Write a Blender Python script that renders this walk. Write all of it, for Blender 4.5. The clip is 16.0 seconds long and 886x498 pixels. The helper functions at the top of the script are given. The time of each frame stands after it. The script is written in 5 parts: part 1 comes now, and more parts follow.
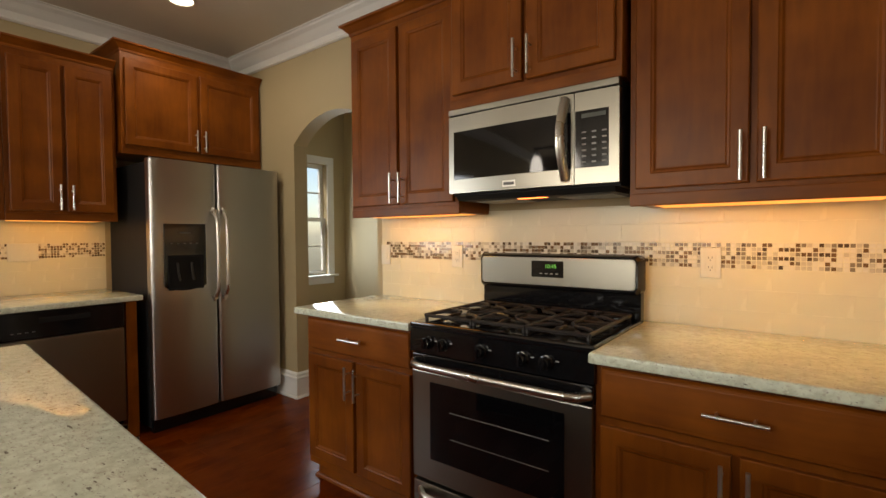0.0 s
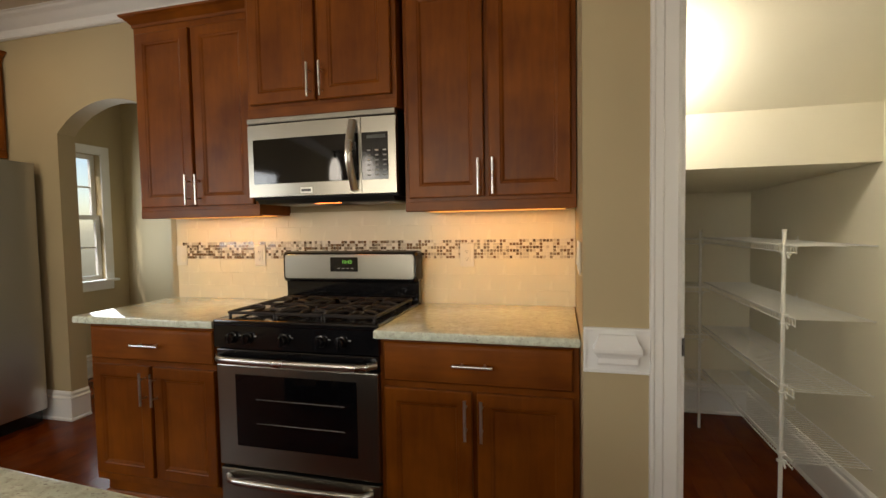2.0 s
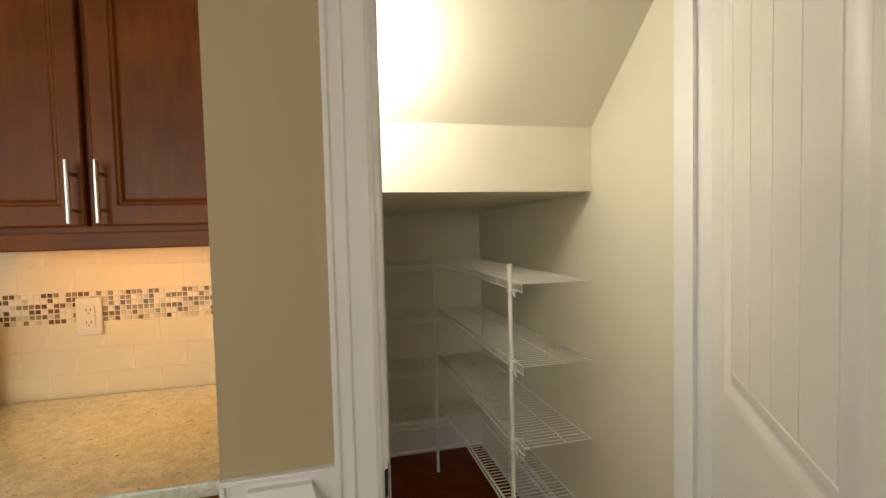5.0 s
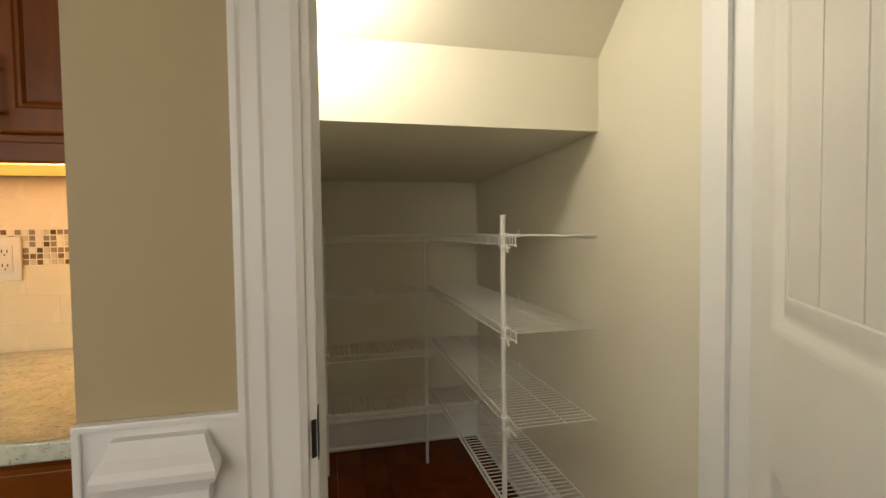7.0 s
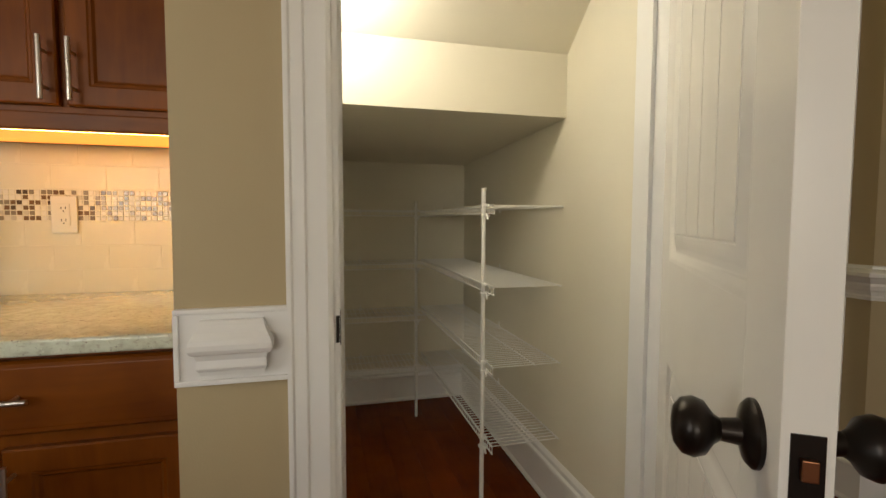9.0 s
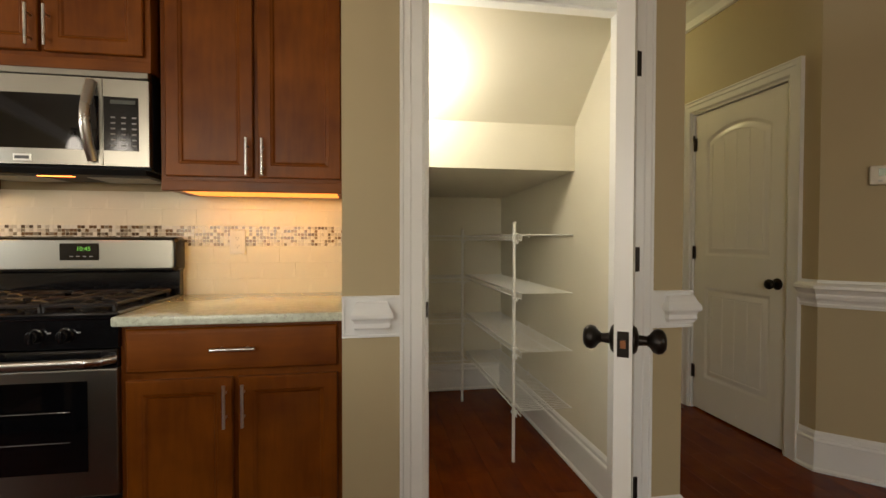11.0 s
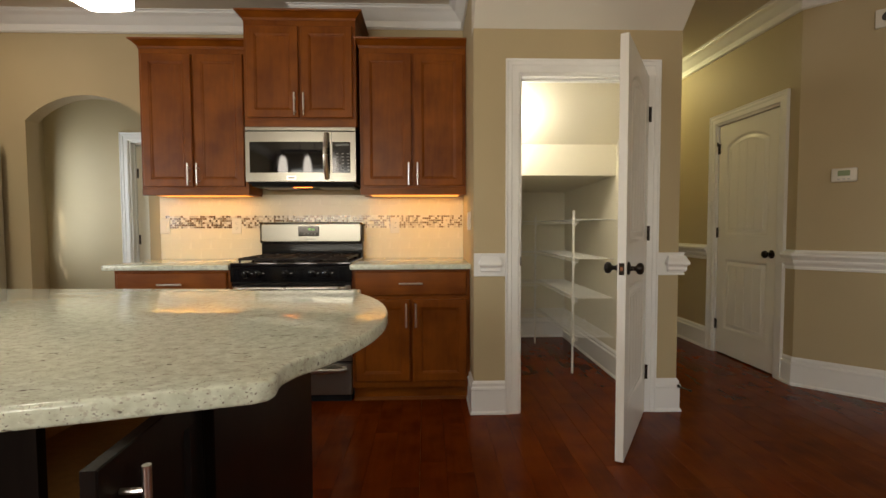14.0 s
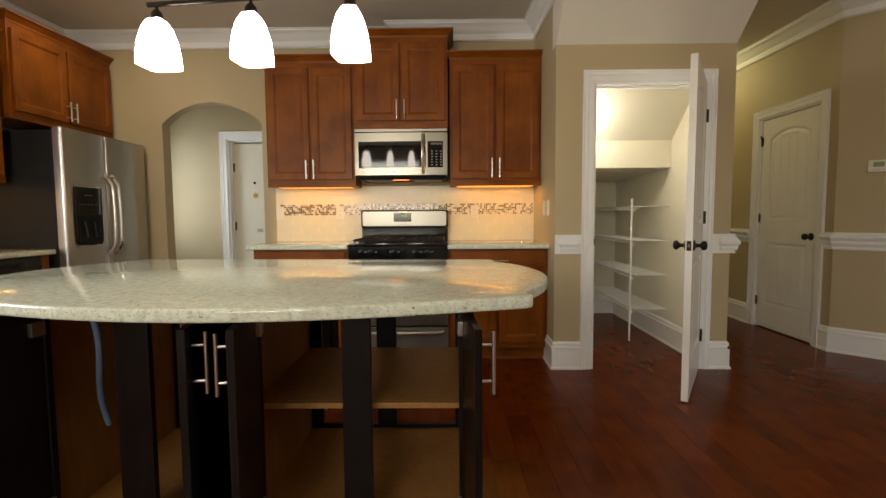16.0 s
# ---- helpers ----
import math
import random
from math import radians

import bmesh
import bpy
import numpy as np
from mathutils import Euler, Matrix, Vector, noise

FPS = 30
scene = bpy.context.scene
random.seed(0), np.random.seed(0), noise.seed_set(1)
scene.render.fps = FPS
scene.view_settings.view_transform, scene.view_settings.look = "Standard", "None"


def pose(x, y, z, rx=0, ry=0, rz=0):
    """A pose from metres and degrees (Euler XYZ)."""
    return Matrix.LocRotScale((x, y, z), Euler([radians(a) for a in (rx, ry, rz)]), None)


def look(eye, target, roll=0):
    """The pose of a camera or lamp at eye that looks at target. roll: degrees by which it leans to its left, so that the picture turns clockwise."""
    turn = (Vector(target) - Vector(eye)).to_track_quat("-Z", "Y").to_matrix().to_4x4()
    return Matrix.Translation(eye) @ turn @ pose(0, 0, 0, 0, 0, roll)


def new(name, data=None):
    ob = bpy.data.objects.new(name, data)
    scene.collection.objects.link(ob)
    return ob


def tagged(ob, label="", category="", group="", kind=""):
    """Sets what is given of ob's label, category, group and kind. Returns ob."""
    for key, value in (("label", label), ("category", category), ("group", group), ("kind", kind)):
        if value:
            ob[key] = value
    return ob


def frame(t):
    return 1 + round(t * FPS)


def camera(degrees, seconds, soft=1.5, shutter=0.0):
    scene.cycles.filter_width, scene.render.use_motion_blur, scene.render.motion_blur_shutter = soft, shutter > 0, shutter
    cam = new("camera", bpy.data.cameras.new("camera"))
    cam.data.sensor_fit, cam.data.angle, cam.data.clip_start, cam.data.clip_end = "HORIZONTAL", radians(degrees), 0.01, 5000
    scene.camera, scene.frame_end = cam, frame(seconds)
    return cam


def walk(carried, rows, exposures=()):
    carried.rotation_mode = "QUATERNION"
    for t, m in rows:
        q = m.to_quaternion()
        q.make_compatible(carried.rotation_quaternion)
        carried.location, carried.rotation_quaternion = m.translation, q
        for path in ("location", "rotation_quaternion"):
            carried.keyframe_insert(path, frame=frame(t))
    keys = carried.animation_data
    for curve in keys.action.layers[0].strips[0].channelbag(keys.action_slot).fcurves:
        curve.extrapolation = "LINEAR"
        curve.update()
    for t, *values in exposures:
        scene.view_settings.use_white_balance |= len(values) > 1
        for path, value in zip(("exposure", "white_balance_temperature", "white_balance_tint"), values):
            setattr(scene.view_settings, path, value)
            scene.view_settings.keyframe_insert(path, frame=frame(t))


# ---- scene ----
cam = camera(87.0, 16.0)
PATH = [
    (0, (1.385, 0.588, 1.28), (0.176, 2.18, 1.221), -0.4),
    (0.5, (1.443, 0.462, 1.281), (0.336, 2.126, 1.223), -0.6),
    (1, (1.497, 0.362, 1.285), (0.537, 2.115, 1.235), -0.6),
    (1.5, (1.552, 0.319, 1.3), (0.791, 2.167, 1.238), -0.9),
    (2, (1.586, 0.333, 1.31), (1.091, 2.268, 1.215), -1.0),
    (2.5, (1.614, 0.383, 1.317), (1.407, 2.368, 1.199), -0.8),
    (3, (1.642, 0.445, 1.326), (1.674, 2.44, 1.197), -0.6),
    (3.5, (1.662, 0.563, 1.365), (1.886, 2.545, 1.224), -0.9),
    (4, (1.71, 0.701, 1.406), (2.064, 2.665, 1.267), -1.2),
    (4.5, (1.766, 0.854, 1.42), (2.208, 2.801, 1.301), -1.3),
    (5, (1.839, 0.988, 1.415), (2.325, 2.926, 1.323), -1.4),
    (5.2, (1.892, 1.034, 1.412), (2.366, 2.975, 1.328), -1.3),
    (7.5, (1.966, 1.186, 1.171), (2.425, 3.131, 1.096), -0.7),
    (8, (1.954, 1.133, 1.146), (2.447, 3.069, 1.034), -0.3),
    (8.2, (1.946, 1.096, 1.145), (2.454, 3.026, 1.019), -0.0),
    (10.3, (1.792, 0.533, 1.168), (2.202, 2.489, 1.089), 0.2),
    (10.5, (1.766, 0.454, 1.172), (2.153, 2.415, 1.104), 0.1),
    (11, (1.72, 0.257, 1.18), (2.055, 2.228, 1.139), 0.1),
    (11.5, (1.682, 0.032, 1.177), (1.941, 2.015, 1.156), 0.1),
    (12, (1.627, -0.185, 1.184), (1.834, 1.804, 1.17), -0.1),
    (12.5, (1.576, -0.391, 1.17), (1.749, 1.602, 1.155), -0.1),
    (13, (1.527, -0.594, 1.162), (1.639, 1.402, 1.123), -0.3),
    (13.5, (1.448, -0.794, 1.154), (1.544, 1.202, 1.093), -0.2),
    (14, (1.366, -0.971, 1.147), (1.434, 1.026, 1.055), -0.2),
    (14.5, (1.261, -1.125, 1.138), (1.282, 0.871, 1.014), -0.2),
    (15, (1.14, -1.256, 1.133), (1.156, 0.738, 0.99), -0.2),
    (15.5, (1.021, -1.398, 1.121), (1.025, 0.596, 0.975), -0.2),
    (16, (0.874, -1.536, 1.13), (0.854, 0.459, 0.99), -0.4),
]
walk(cam, [(t, look(eye, target, roll)) for t, eye, target, roll in PATH], [(0, -0.06, 7000, 11), (1.5, -0.14, 7000, 11), (8, -0.12, 7000, 11), (11, -0.04, 7000, 11), (13, 0.04, 7000, 11), (16, 0.05, 7000, 11)])

# ---- world and light ----
world = bpy.data.worlds.new("sky")
world.use_nodes = True
scene.world = world
wn = world.node_tree
sky = wn.nodes.new("ShaderNodeTexSky")
sky.sky_type, sky.sun_disc = "NISHITA", False
sky.sun_elevation, sky.sun_rotation = radians(42), radians(200)
wn.links.new(sky.outputs[0], wn.nodes["Background"].inputs[0])
wn.nodes["Background"].inputs[1].default_value = 0.28


def area(name, m, w, h, power, colour):
    d = bpy.data.lights.new(name, "AREA")
    d.shape, d.size, d.size_y, d.energy, d.color = "RECTANGLE", w, h, power, colour
    ob = new(name, d)
    ob.matrix_world = m
    return ob


def bulb(name, x, y, z, power, colour, r=0.03):
    d = bpy.data.lights.new(name, "POINT")
    d.energy, d.color, d.shadow_soft_size = power, colour, r
    ob = new(name, d)
    ob.location = (x, y, z)
    return ob


DAY = (1.0, 0.96, 0.87)
COOL = (0.86, 0.93, 1.0)
WARM = (1.0, 0.58, 0.22)
sun = bpy.data.lights.new("sun", "SUN")
sun.energy, sun.angle, sun.color = 2.5, radians(0.5), (1.0, 0.95, 0.88)
sun_ob = new("sun", sun)
sun_ob.rotation_euler = (radians(48), 0, radians(-20))
# rear and side lamps stand in unseen openings, added to light the room
area("assumed_daylight_rear", look((-0.6, -4.93, 1.75), (-0.4, 0, 1.75)), 2.4, 1.3, 70, DAY)
area("assumed_daylight_side", look((5.52, -2.6, 1.75), (0, -2.4, 1.7)), 1.7, 1.2, 26, DAY)
area("daylight_sink", look((-2.55, -0.6, 1.55), (0, -0.4, 1.2)), 1.1, 1.0, 34, COOL)
area("daylight_utility", look((-2.52, 3.50, 1.45), (0, 3.5, 1.3)), 0.55, 1.15, 13, (0.78, 0.89, 1.0))
area("hood_glow", look((0.5, 2.40, 1.425), (0.5, 2.45, 0)), 0.10, 0.012, 0.16, (1.0, 0.27, 0.06))
bulb("pantry_glow", 1.955, 2.26, 1.83, 8.7, (1.0, 0.96, 0.87), 0.05)
# the first can is known; the other three are unseen, added for light
CANS = ((-1.78, 2.0), (-1.78, -0.4), (0.2, -2.2), (2.4, -2.2))
for cx, cy in CANS:
    area("can_glow", look((cx, cy, 2.772), (cx, cy + 0.001, 0)), 0.10, 0.10, 4.5, (1.0, 0.86, 0.66))
bulb("hall_glow", 3.45, 4.1, 2.70, 14, (0.98, 0.92, 0.50), 0.06)

# ---- materials ----


def mat(name, base, rough=0.5, metal=0.0, vary=0.08, scale=6.0, bump=0.0, bump_scale=60.0, coat=0.0, stretch=(1, 1, 1), rough_vary=0.1, spec=0.5, jitter=0.0):
    m = bpy.data.materials.new(name)
    m.use_nodes = True
    nt = m.node_tree
    n, l = nt.nodes, nt.links
    b = n["Principled BSDF"]
    tc = n.new("ShaderNodeTexCoord")
    mp = n.new("ShaderNodeMapping")
    mp.inputs["Scale"].default_value = stretch
    l.new(tc.outputs["Object"], mp.inputs[0])
    no = n.new("ShaderNodeTexNoise")
    no.inputs["Scale"].default_value, no.inputs["Detail"].default_value = scale, 6
    l.new(mp.outputs[0], no.inputs["Vector"])
    ramp = n.new("ShaderNodeValToRGB")
    ramp.color_ramp.elements[0].position, ramp.color_ramp.elements[1].position = 0.3, 0.7
    ramp.color_ramp.elements[0].color = (*[max(0.0, c * (1 - vary)) for c in base], 1)
    ramp.color_ramp.elements[1].color = (*[min(1.0, c * (1 + vary)) for c in base], 1)
    l.new(no.outputs["Fac"], ramp.inputs[0])
    out = ramp.outputs[0]
    if jitter:
        oi = n.new("ShaderNodeObjectInfo")
        mr = n.new("ShaderNodeMapRange")
        mr.inputs["To Min"].default_value, mr.inputs["To Max"].default_value = 1 - jitter, 1 + jitter
        l.new(oi.outputs["Random"], mr.inputs[0])
        hs = n.new("ShaderNodeHueSaturation")
        l.new(mr.outputs[0], hs.inputs["Value"])
        l.new(out, hs.inputs["Color"])
        out = hs.outputs[0]
    l.new(out, b.inputs["Base Color"])
    rr = n.new("ShaderNodeMapRange")
    rr.inputs["To Min"].default_value, rr.inputs["To Max"].default_value = max(0.02, rough - rough_vary * rough), rough + rough_vary * rough
    l.new(no.outputs["Fac"], rr.inputs[0])
    l.new(rr.outputs[0], b.inputs["Roughness"])
    b.inputs["Metallic"].default_value = metal
    b.inputs["Specular IOR Level"].default_value = spec
    b.inputs["Coat Weight"].default_value = coat
    b.inputs["Coat Roughness"].default_value = 0.12
    if bump:
        fine = n.new("ShaderNodeTexNoise")
        fine.inputs["Scale"].default_value, fine.inputs["Detail"].default_value = bump_scale, 4
        l.new(mp.outputs[0], fine.inputs["Vector"])
        bp = n.new("ShaderNodeBump")
        bp.inputs["Strength"].default_value, bp.inputs["Distance"].default_value = bump, 0.002
        l.new(fine.outputs["Fac"], bp.inputs["Height"])
        l.new(bp.outputs[0], b.inputs["Normal"])
    return m


def wood(name, dark, light, rough, grain=(14, 14, 1.6), coat=0.0, jitter=0.0, blotch=0.25, scale=3.0, island=False, spec=0.27):
    """Stained wood: stretched grain over slow blotches; the grain runs along the axis with the smallest stretch."""
    m = bpy.data.materials.new(name)
    m.use_nodes = True
    nt = m.node_tree
    n, l = nt.nodes, nt.links
    b = n["Principled BSDF"]
    tc = n.new("ShaderNodeTexCoord")
    mp = n.new("ShaderNodeMapping")
    mp.inputs["Scale"].default_value = grain
    oi = n.new("ShaderNodeNewGeometry" if island else "ShaderNodeObjectInfo")
    rnd = oi.outputs["Random Per Island" if island else "Random"]
    off = n.new("ShaderNodeVectorMath")
    off.operation = "MULTIPLY_ADD"
    cmb = n.new("ShaderNodeCombineXYZ")
    for i in range(3):
        l.new(rnd, cmb.inputs[i])
    off.inputs[1].default_value = (37, 53, 71)
    l.new(cmb.outputs[0], off.inputs[0])
    l.new(tc.outputs["Object"], off.inputs[2])
    l.new(off.outputs[0], mp.inputs[0])
    g = n.new("ShaderNodeTexNoise")
    g.inputs["Scale"].default_value, g.inputs["Detail"].default_value, g.inputs["Distortion"].default_value = scale, 8, 0.6
    l.new(mp.outputs[0], g.inputs["Vector"])
    s = n.new("ShaderNodeTexNoise")
    s.inputs["Scale"].default_value, s.inputs["Detail"].default_value = 4.5, 3
    l.new(off.outputs[0], s.inputs["Vector"])
    mix = n.new("ShaderNodeMix")
    mix.inputs[0].default_value = blotch * 2
    l.new(g.outputs["Fac"], mix.inputs[2])
    l.new(s.outputs["Fac"], mix.inputs[3])
    ramp = n.new("ShaderNodeValToRGB")
    ramp.color_ramp.elements[0].position, ramp.color_ramp.elements[1].position = 0.32, 0.68
    ramp.color_ramp.elements[0].color, ramp.color_ramp.elements[1].color = (*dark, 1), (*light, 1)
    l.new(mix.outputs[0], ramp.inputs[0])
    hs = n.new("ShaderNodeHueSaturation")
    mr = n.new("ShaderNodeMapRange")
    mr.inputs["To Min"].default_value, mr.inputs["To Max"].default_value = 1 - jitter, 1 + jitter
    l.new(rnd, mr.inputs[0])
    l.new(mr.outputs[0], hs.inputs["Value"])
    l.new(ramp.outputs[0], hs.inputs["Color"])
    l.new(hs.outputs[0], b.inputs["Base Color"])
    rr = n.new("ShaderNodeMapRange")
    rr.inputs["To Min"].default_value, rr.inputs["To Max"].default_value = rough * 0.8, rough * 1.25
    l.new(s.outputs["Fac"], rr.inputs[0])
    l.new(rr.outputs[0], b.inputs["Roughness"])
    b.inputs["Coat Weight"].default_value, b.inputs["Coat Roughness"].default_value = coat, 0.15
    b.inputs["Specular IOR Level"].default_value = spec
    bp = n.new("ShaderNodeBump")
    bp.inputs["Strength"].default_value, bp.inputs["Distance"].default_value = 0.12, 0.001
    l.new(g.outputs["Fac"], bp.inputs["Height"])
    l.new(bp.outputs[0], b.inputs["Normal"])
    return m


def granite(name):
    m = bpy.data.materials.new(name)
    m.use_nodes = True
    nt = m.node_tree
    n, l = nt.nodes, nt.links
    b = n["Principled BSDF"]
    tc = n.new("ShaderNodeTexCoord")

    def noise_tex(scale, detail, stretch=(1, 1, 1)):
        mp = n.new("ShaderNodeMapping")
        mp.inputs["Scale"].default_value = stretch
        l.new(tc.outputs["Object"], mp.inputs[0])
        t = n.new("ShaderNodeTexNoise")
        t.inputs["Scale"].default_value, t.inputs["Detail"].default_value = scale, detail
        l.new(mp.outputs[0], t.inputs["Vector"])
        return t.outputs["Fac"]

    def ramp(fac, a, ca, z, cz):
        r = n.new("ShaderNodeValToRGB")
        r.color_ramp.elements[0].position, r.color_ramp.elements[1].position = a, z
        r.color_ramp.elements[0].color, r.color_ramp.elements[1].color = (*ca, 1), (*cz, 1)
        l.new(fac, r.inputs[0])
        return r.outputs[0]

    def over(fac, under, colour):
        x = n.new("ShaderNodeMix")
        x.data_type = "RGBA"
        l.new(fac, x.inputs[0])
        l.new(under, x.inputs[6])
        x.inputs[7].default_value = (*colour, 1)
        return x.outputs[2]

    base = ramp(noise_tex(42, 8), 0.34, (0.58, 0.625, 0.50), 0.64, (0.745, 0.80, 0.67))
    base = over(ramp(noise_tex(130, 3, (0.6, 1.3, 1)), 0.55, (0, 0, 0), 0.66, (0.55, 0.55, 0.55)), base, (0.42, 0.39, 0.31))
    base = over(ramp(noise_tex(80, 2, (0.5, 1.25, 1)), 0.685, (0, 0, 0), 0.73, (0.85, 0.85, 0.85)), base, (0.13, 0.105, 0.085))
    base = over(ramp(noise_tex(190, 2), 0.66, (0, 0, 0), 0.70, (0.8, 0.8, 0.8)), base, (0.15, 0.11, 0.09))
    base = over(ramp(noise_tex(150, 2), 0.62, (0, 0, 0), 0.72, (0.6, 0.6, 0.6)), base, (0.84, 0.87, 0.75))
    l.new(base, b.inputs["Base Color"])
    b.inputs["Roughness"].default_value = 0.07
    b.inputs["Specular IOR Level"].default_value = 0.55
    return m


def steel(name, base=(0.31, 0.295, 0.255), rough=0.30, along=(0.6, 0.6, 90)):
    m = mat(name, base, rough, 1.0, 0.015, 8.0, 0.012, 8.0, 0, along, 0.10)
    return m


def glow(name, colour, strength):
    m = bpy.data.materials.new(name)
    m.use_nodes = True
    b = m.node_tree.nodes["Principled BSDF"]
    b.inputs["Base Color"].default_value = (*colour, 1)
    b.inputs["Emission Color"].default_value = (*colour, 1)
    b.inputs["Emission Strength"].default_value = strength
    b.inputs["Roughness"].default_value = 0.35
    return m


WALL = mat("tan_wall_paint", (0.465, 0.38, 0.228), 0.62, 0, 0.03, 2.0, 0.12, 220)
CEIL = mat("ceiling_paint", (0.66, 0.60, 0.50), 0.8, 0, 0.03, 2.0, 0.1, 200)
SLOPE = mat("stair_soffit_paint", (0.74, 0.71, 0.62), 0.75, 0, 0.03, 2.0, 0.1, 200)
CREAM = mat("pantry_paint", (0.76, 0.725, 0.60), 0.6, 0, 0.03, 2.0, 0.1, 220)
TRIM = mat("white_trim_paint", (0.82, 0.825, 0.81), 0.32, 0, 0.02, 4.0, 0.05, 90)
DOORW = mat("white_door_paint", (0.84, 0.83, 0.785), 0.26, 0, 0.015, 4.0, 0.02, 140)
CHERRY = wood("cherry_stained_maple", (0.132, 0.0315, 0.0022), (0.262, 0.0740, 0.0052), 0.36, spec=0.25, blotch=0.36)
CHERRY_H = wood("cherry_stained_maple_crosswise", (0.132, 0.0315, 0.0022), (0.262, 0.0740, 0.0052), 0.36, (1.6, 14, 14), spec=0.25, blotch=0.36)
ESPRESSO = wood("espresso_stained_wood", (0.006, 0.004, 0.0035), (0.013, 0.009, 0.007), 0.34, spec=0.14)
MAPLE = wood("natural_maple_board", (0.27, 0.130, 0.036), (0.40, 0.205, 0.064), 0.5)
FLOOR_TONES = ((0.085, 0.0125, 0.0012), (0.172, 0.0300, 0.0023), 0.22, (11, 1.2, 10), 0.05, 0.10, 0.36)
FLOORW = wood("hand_scraped_cherry_floor", *FLOOR_TONES, spec=0.07)
FLOORI = wood("hand_scraped_cherry_floor_joined", *FLOOR_TONES, island=True, spec=0.07)
GRAN = granite("white_speckled_granite")
STEEL = steel("brushed_stainless_steel")
STEEL_V = mat("brushed_stainless_fridge", (0.50, 0.485, 0.465), 0.30, 1.0, 0.02, 2.0, 0.0, 6.0, 0, (1, 1, 0.5), 0.04)
NICKEL = mat("satin_nickel", (0.70, 0.68, 0.64), 0.28, 1.0, 0.03)
BLACK = mat("black_enamel", (0.006, 0.006, 0.007), 0.10, 0, 0.2, 5, 0, 60, 0.0, (1, 1, 1), 0.1, 0.5)
BLACKM = mat("black_textured_side", (0.012, 0.012, 0.013), 0.6, 0, 0.2, 9, 0.2, 300, 0, (1, 1, 1), 0.1, 0.2)
GLASSB = mat("black_oven_glass", (0.004, 0.004, 0.005), 0.05, 0, 0.2, 5)
IRON = mat("cast_iron", (0.022, 0.019, 0.018), 0.5, 0.1, 0.25, 30, 0.3, 250)
BRONZE = mat("oil_rubbed_bronze", (0.018, 0.013, 0.010), 0.32, 0.6, 0.3, 12)
TILE = mat("cream_ceramic_tile", (0.76, 0.70, 0.53), 0.26, 0, 0.02, 10, 0, 60, 0, (1, 1, 1), 0.2, 0.4, 0.01)
GROUT = mat("cream_grout", (0.76, 0.70, 0.53), 0.6, 0, 0.06, 40, 0.2, 200)
PLASTIC = mat("white_plastic", (0.74, 0.71, 0.62), 0.35, 0, 0.02)
WIRE = mat("white_coated_wire", (0.78, 0.78, 0.74), 0.35, 0, 0.02)
SHADE = glow("lit_frosted_glass", (1.0, 0.93, 0.84), 15.0)
# emission standing in for warm light on the cabinets' wooden undersides
UNDERGLOW = glow("lit_underside_glow", (1.0, 0.40, 0.06), 1.1)
STRIP = glow("lit_warm_strip", (1.0, 0.52, 0.11), 42.0)
CANLENS = glow("lit_can_lens", (1.0, 0.90, 0.75), 6.0)
HOODLENS = glow("lit_hood_lens", (1.0, 0.22, 0.05), 6.0)
SKYCARD = glow("bright_daylight", (0.88, 0.94, 1.0), 5.0)

# ---- mesh helpers ----


def part(name, bm, material, parent=None, label="", smooth=False):
    me = bpy.data.meshes.new(name)
    bmesh.ops.recalc_face_normals(bm, faces=bm.faces)
    bm.to_mesh(me)
    bm.free()
    for mm in material if isinstance(material, (list, tuple)) else [material]:
        me.materials.append(mm)
    if smooth:
        for p in me.polygons:
            p.use_smooth = True
        me.set_sharp_from_angle(angle=radians(38))
    ob = new(name, me)
    if parent is not None:
        ob.parent = parent
    if label:
        ob["label"] = label
    return ob


def thing(name, m, label, category, group="", kind=""):
    ob = new(name)
    ob.empty_display_size = 0.1
    ob.matrix_world = m
    return tagged(ob, label, category, group, kind)


def box(bm, x0, y0, z0, x1, y1, z1, bevel=0.0, mi=0):
    vs = [bm.verts.new((x, y, z)) for x in (x0, x1) for y in (y0, y1) for z in (z0, z1)]
    fs = [bm.faces.new([vs[i] for i in q]) for q in ((0, 1, 3, 2), (4, 6, 7, 5), (0, 4, 5, 1), (2, 3, 7, 6), (0, 2, 6, 4), (1, 5, 7, 3))]
    for fc in fs:
        fc.material_index = mi
    if bevel:
        es = list({e for fc in fs for e in fc.edges})
        bmesh.ops.bevel(bm, geom=es, offset=bevel, segments=2, affect="EDGES", profile=0.6)
    return bm


def boxed(x0, y0, z0, x1, y1, z1, bevel=0.0):
    return box(bmesh.new(), x0, y0, z0, x1, y1, z1, bevel)


def prism(bm, pts, axis, a, b, mi=0):
    """A polygon extruded along an axis from a to b. pts are the two other coordinates in x, y, z order."""
    def place(p, c):
        return {"x": (c, p[0], p[1]), "y": (p[0], c, p[1]), "z": (p[0], p[1], c)}[axis]
    lo, hi = [bm.verts.new(place(p, a)) for p in pts], [bm.verts.new(place(p, b)) for p in pts]
    fs = [bm.faces.new(lo), bm.faces.new(hi[::-1])]
    for i in range(len(pts)):
        j = (i + 1) % len(pts)
        fs.append(bm.faces.new((lo[i], lo[j], hi[j], hi[i])))
    for fc in fs:
        fc.material_index = mi
    return bm


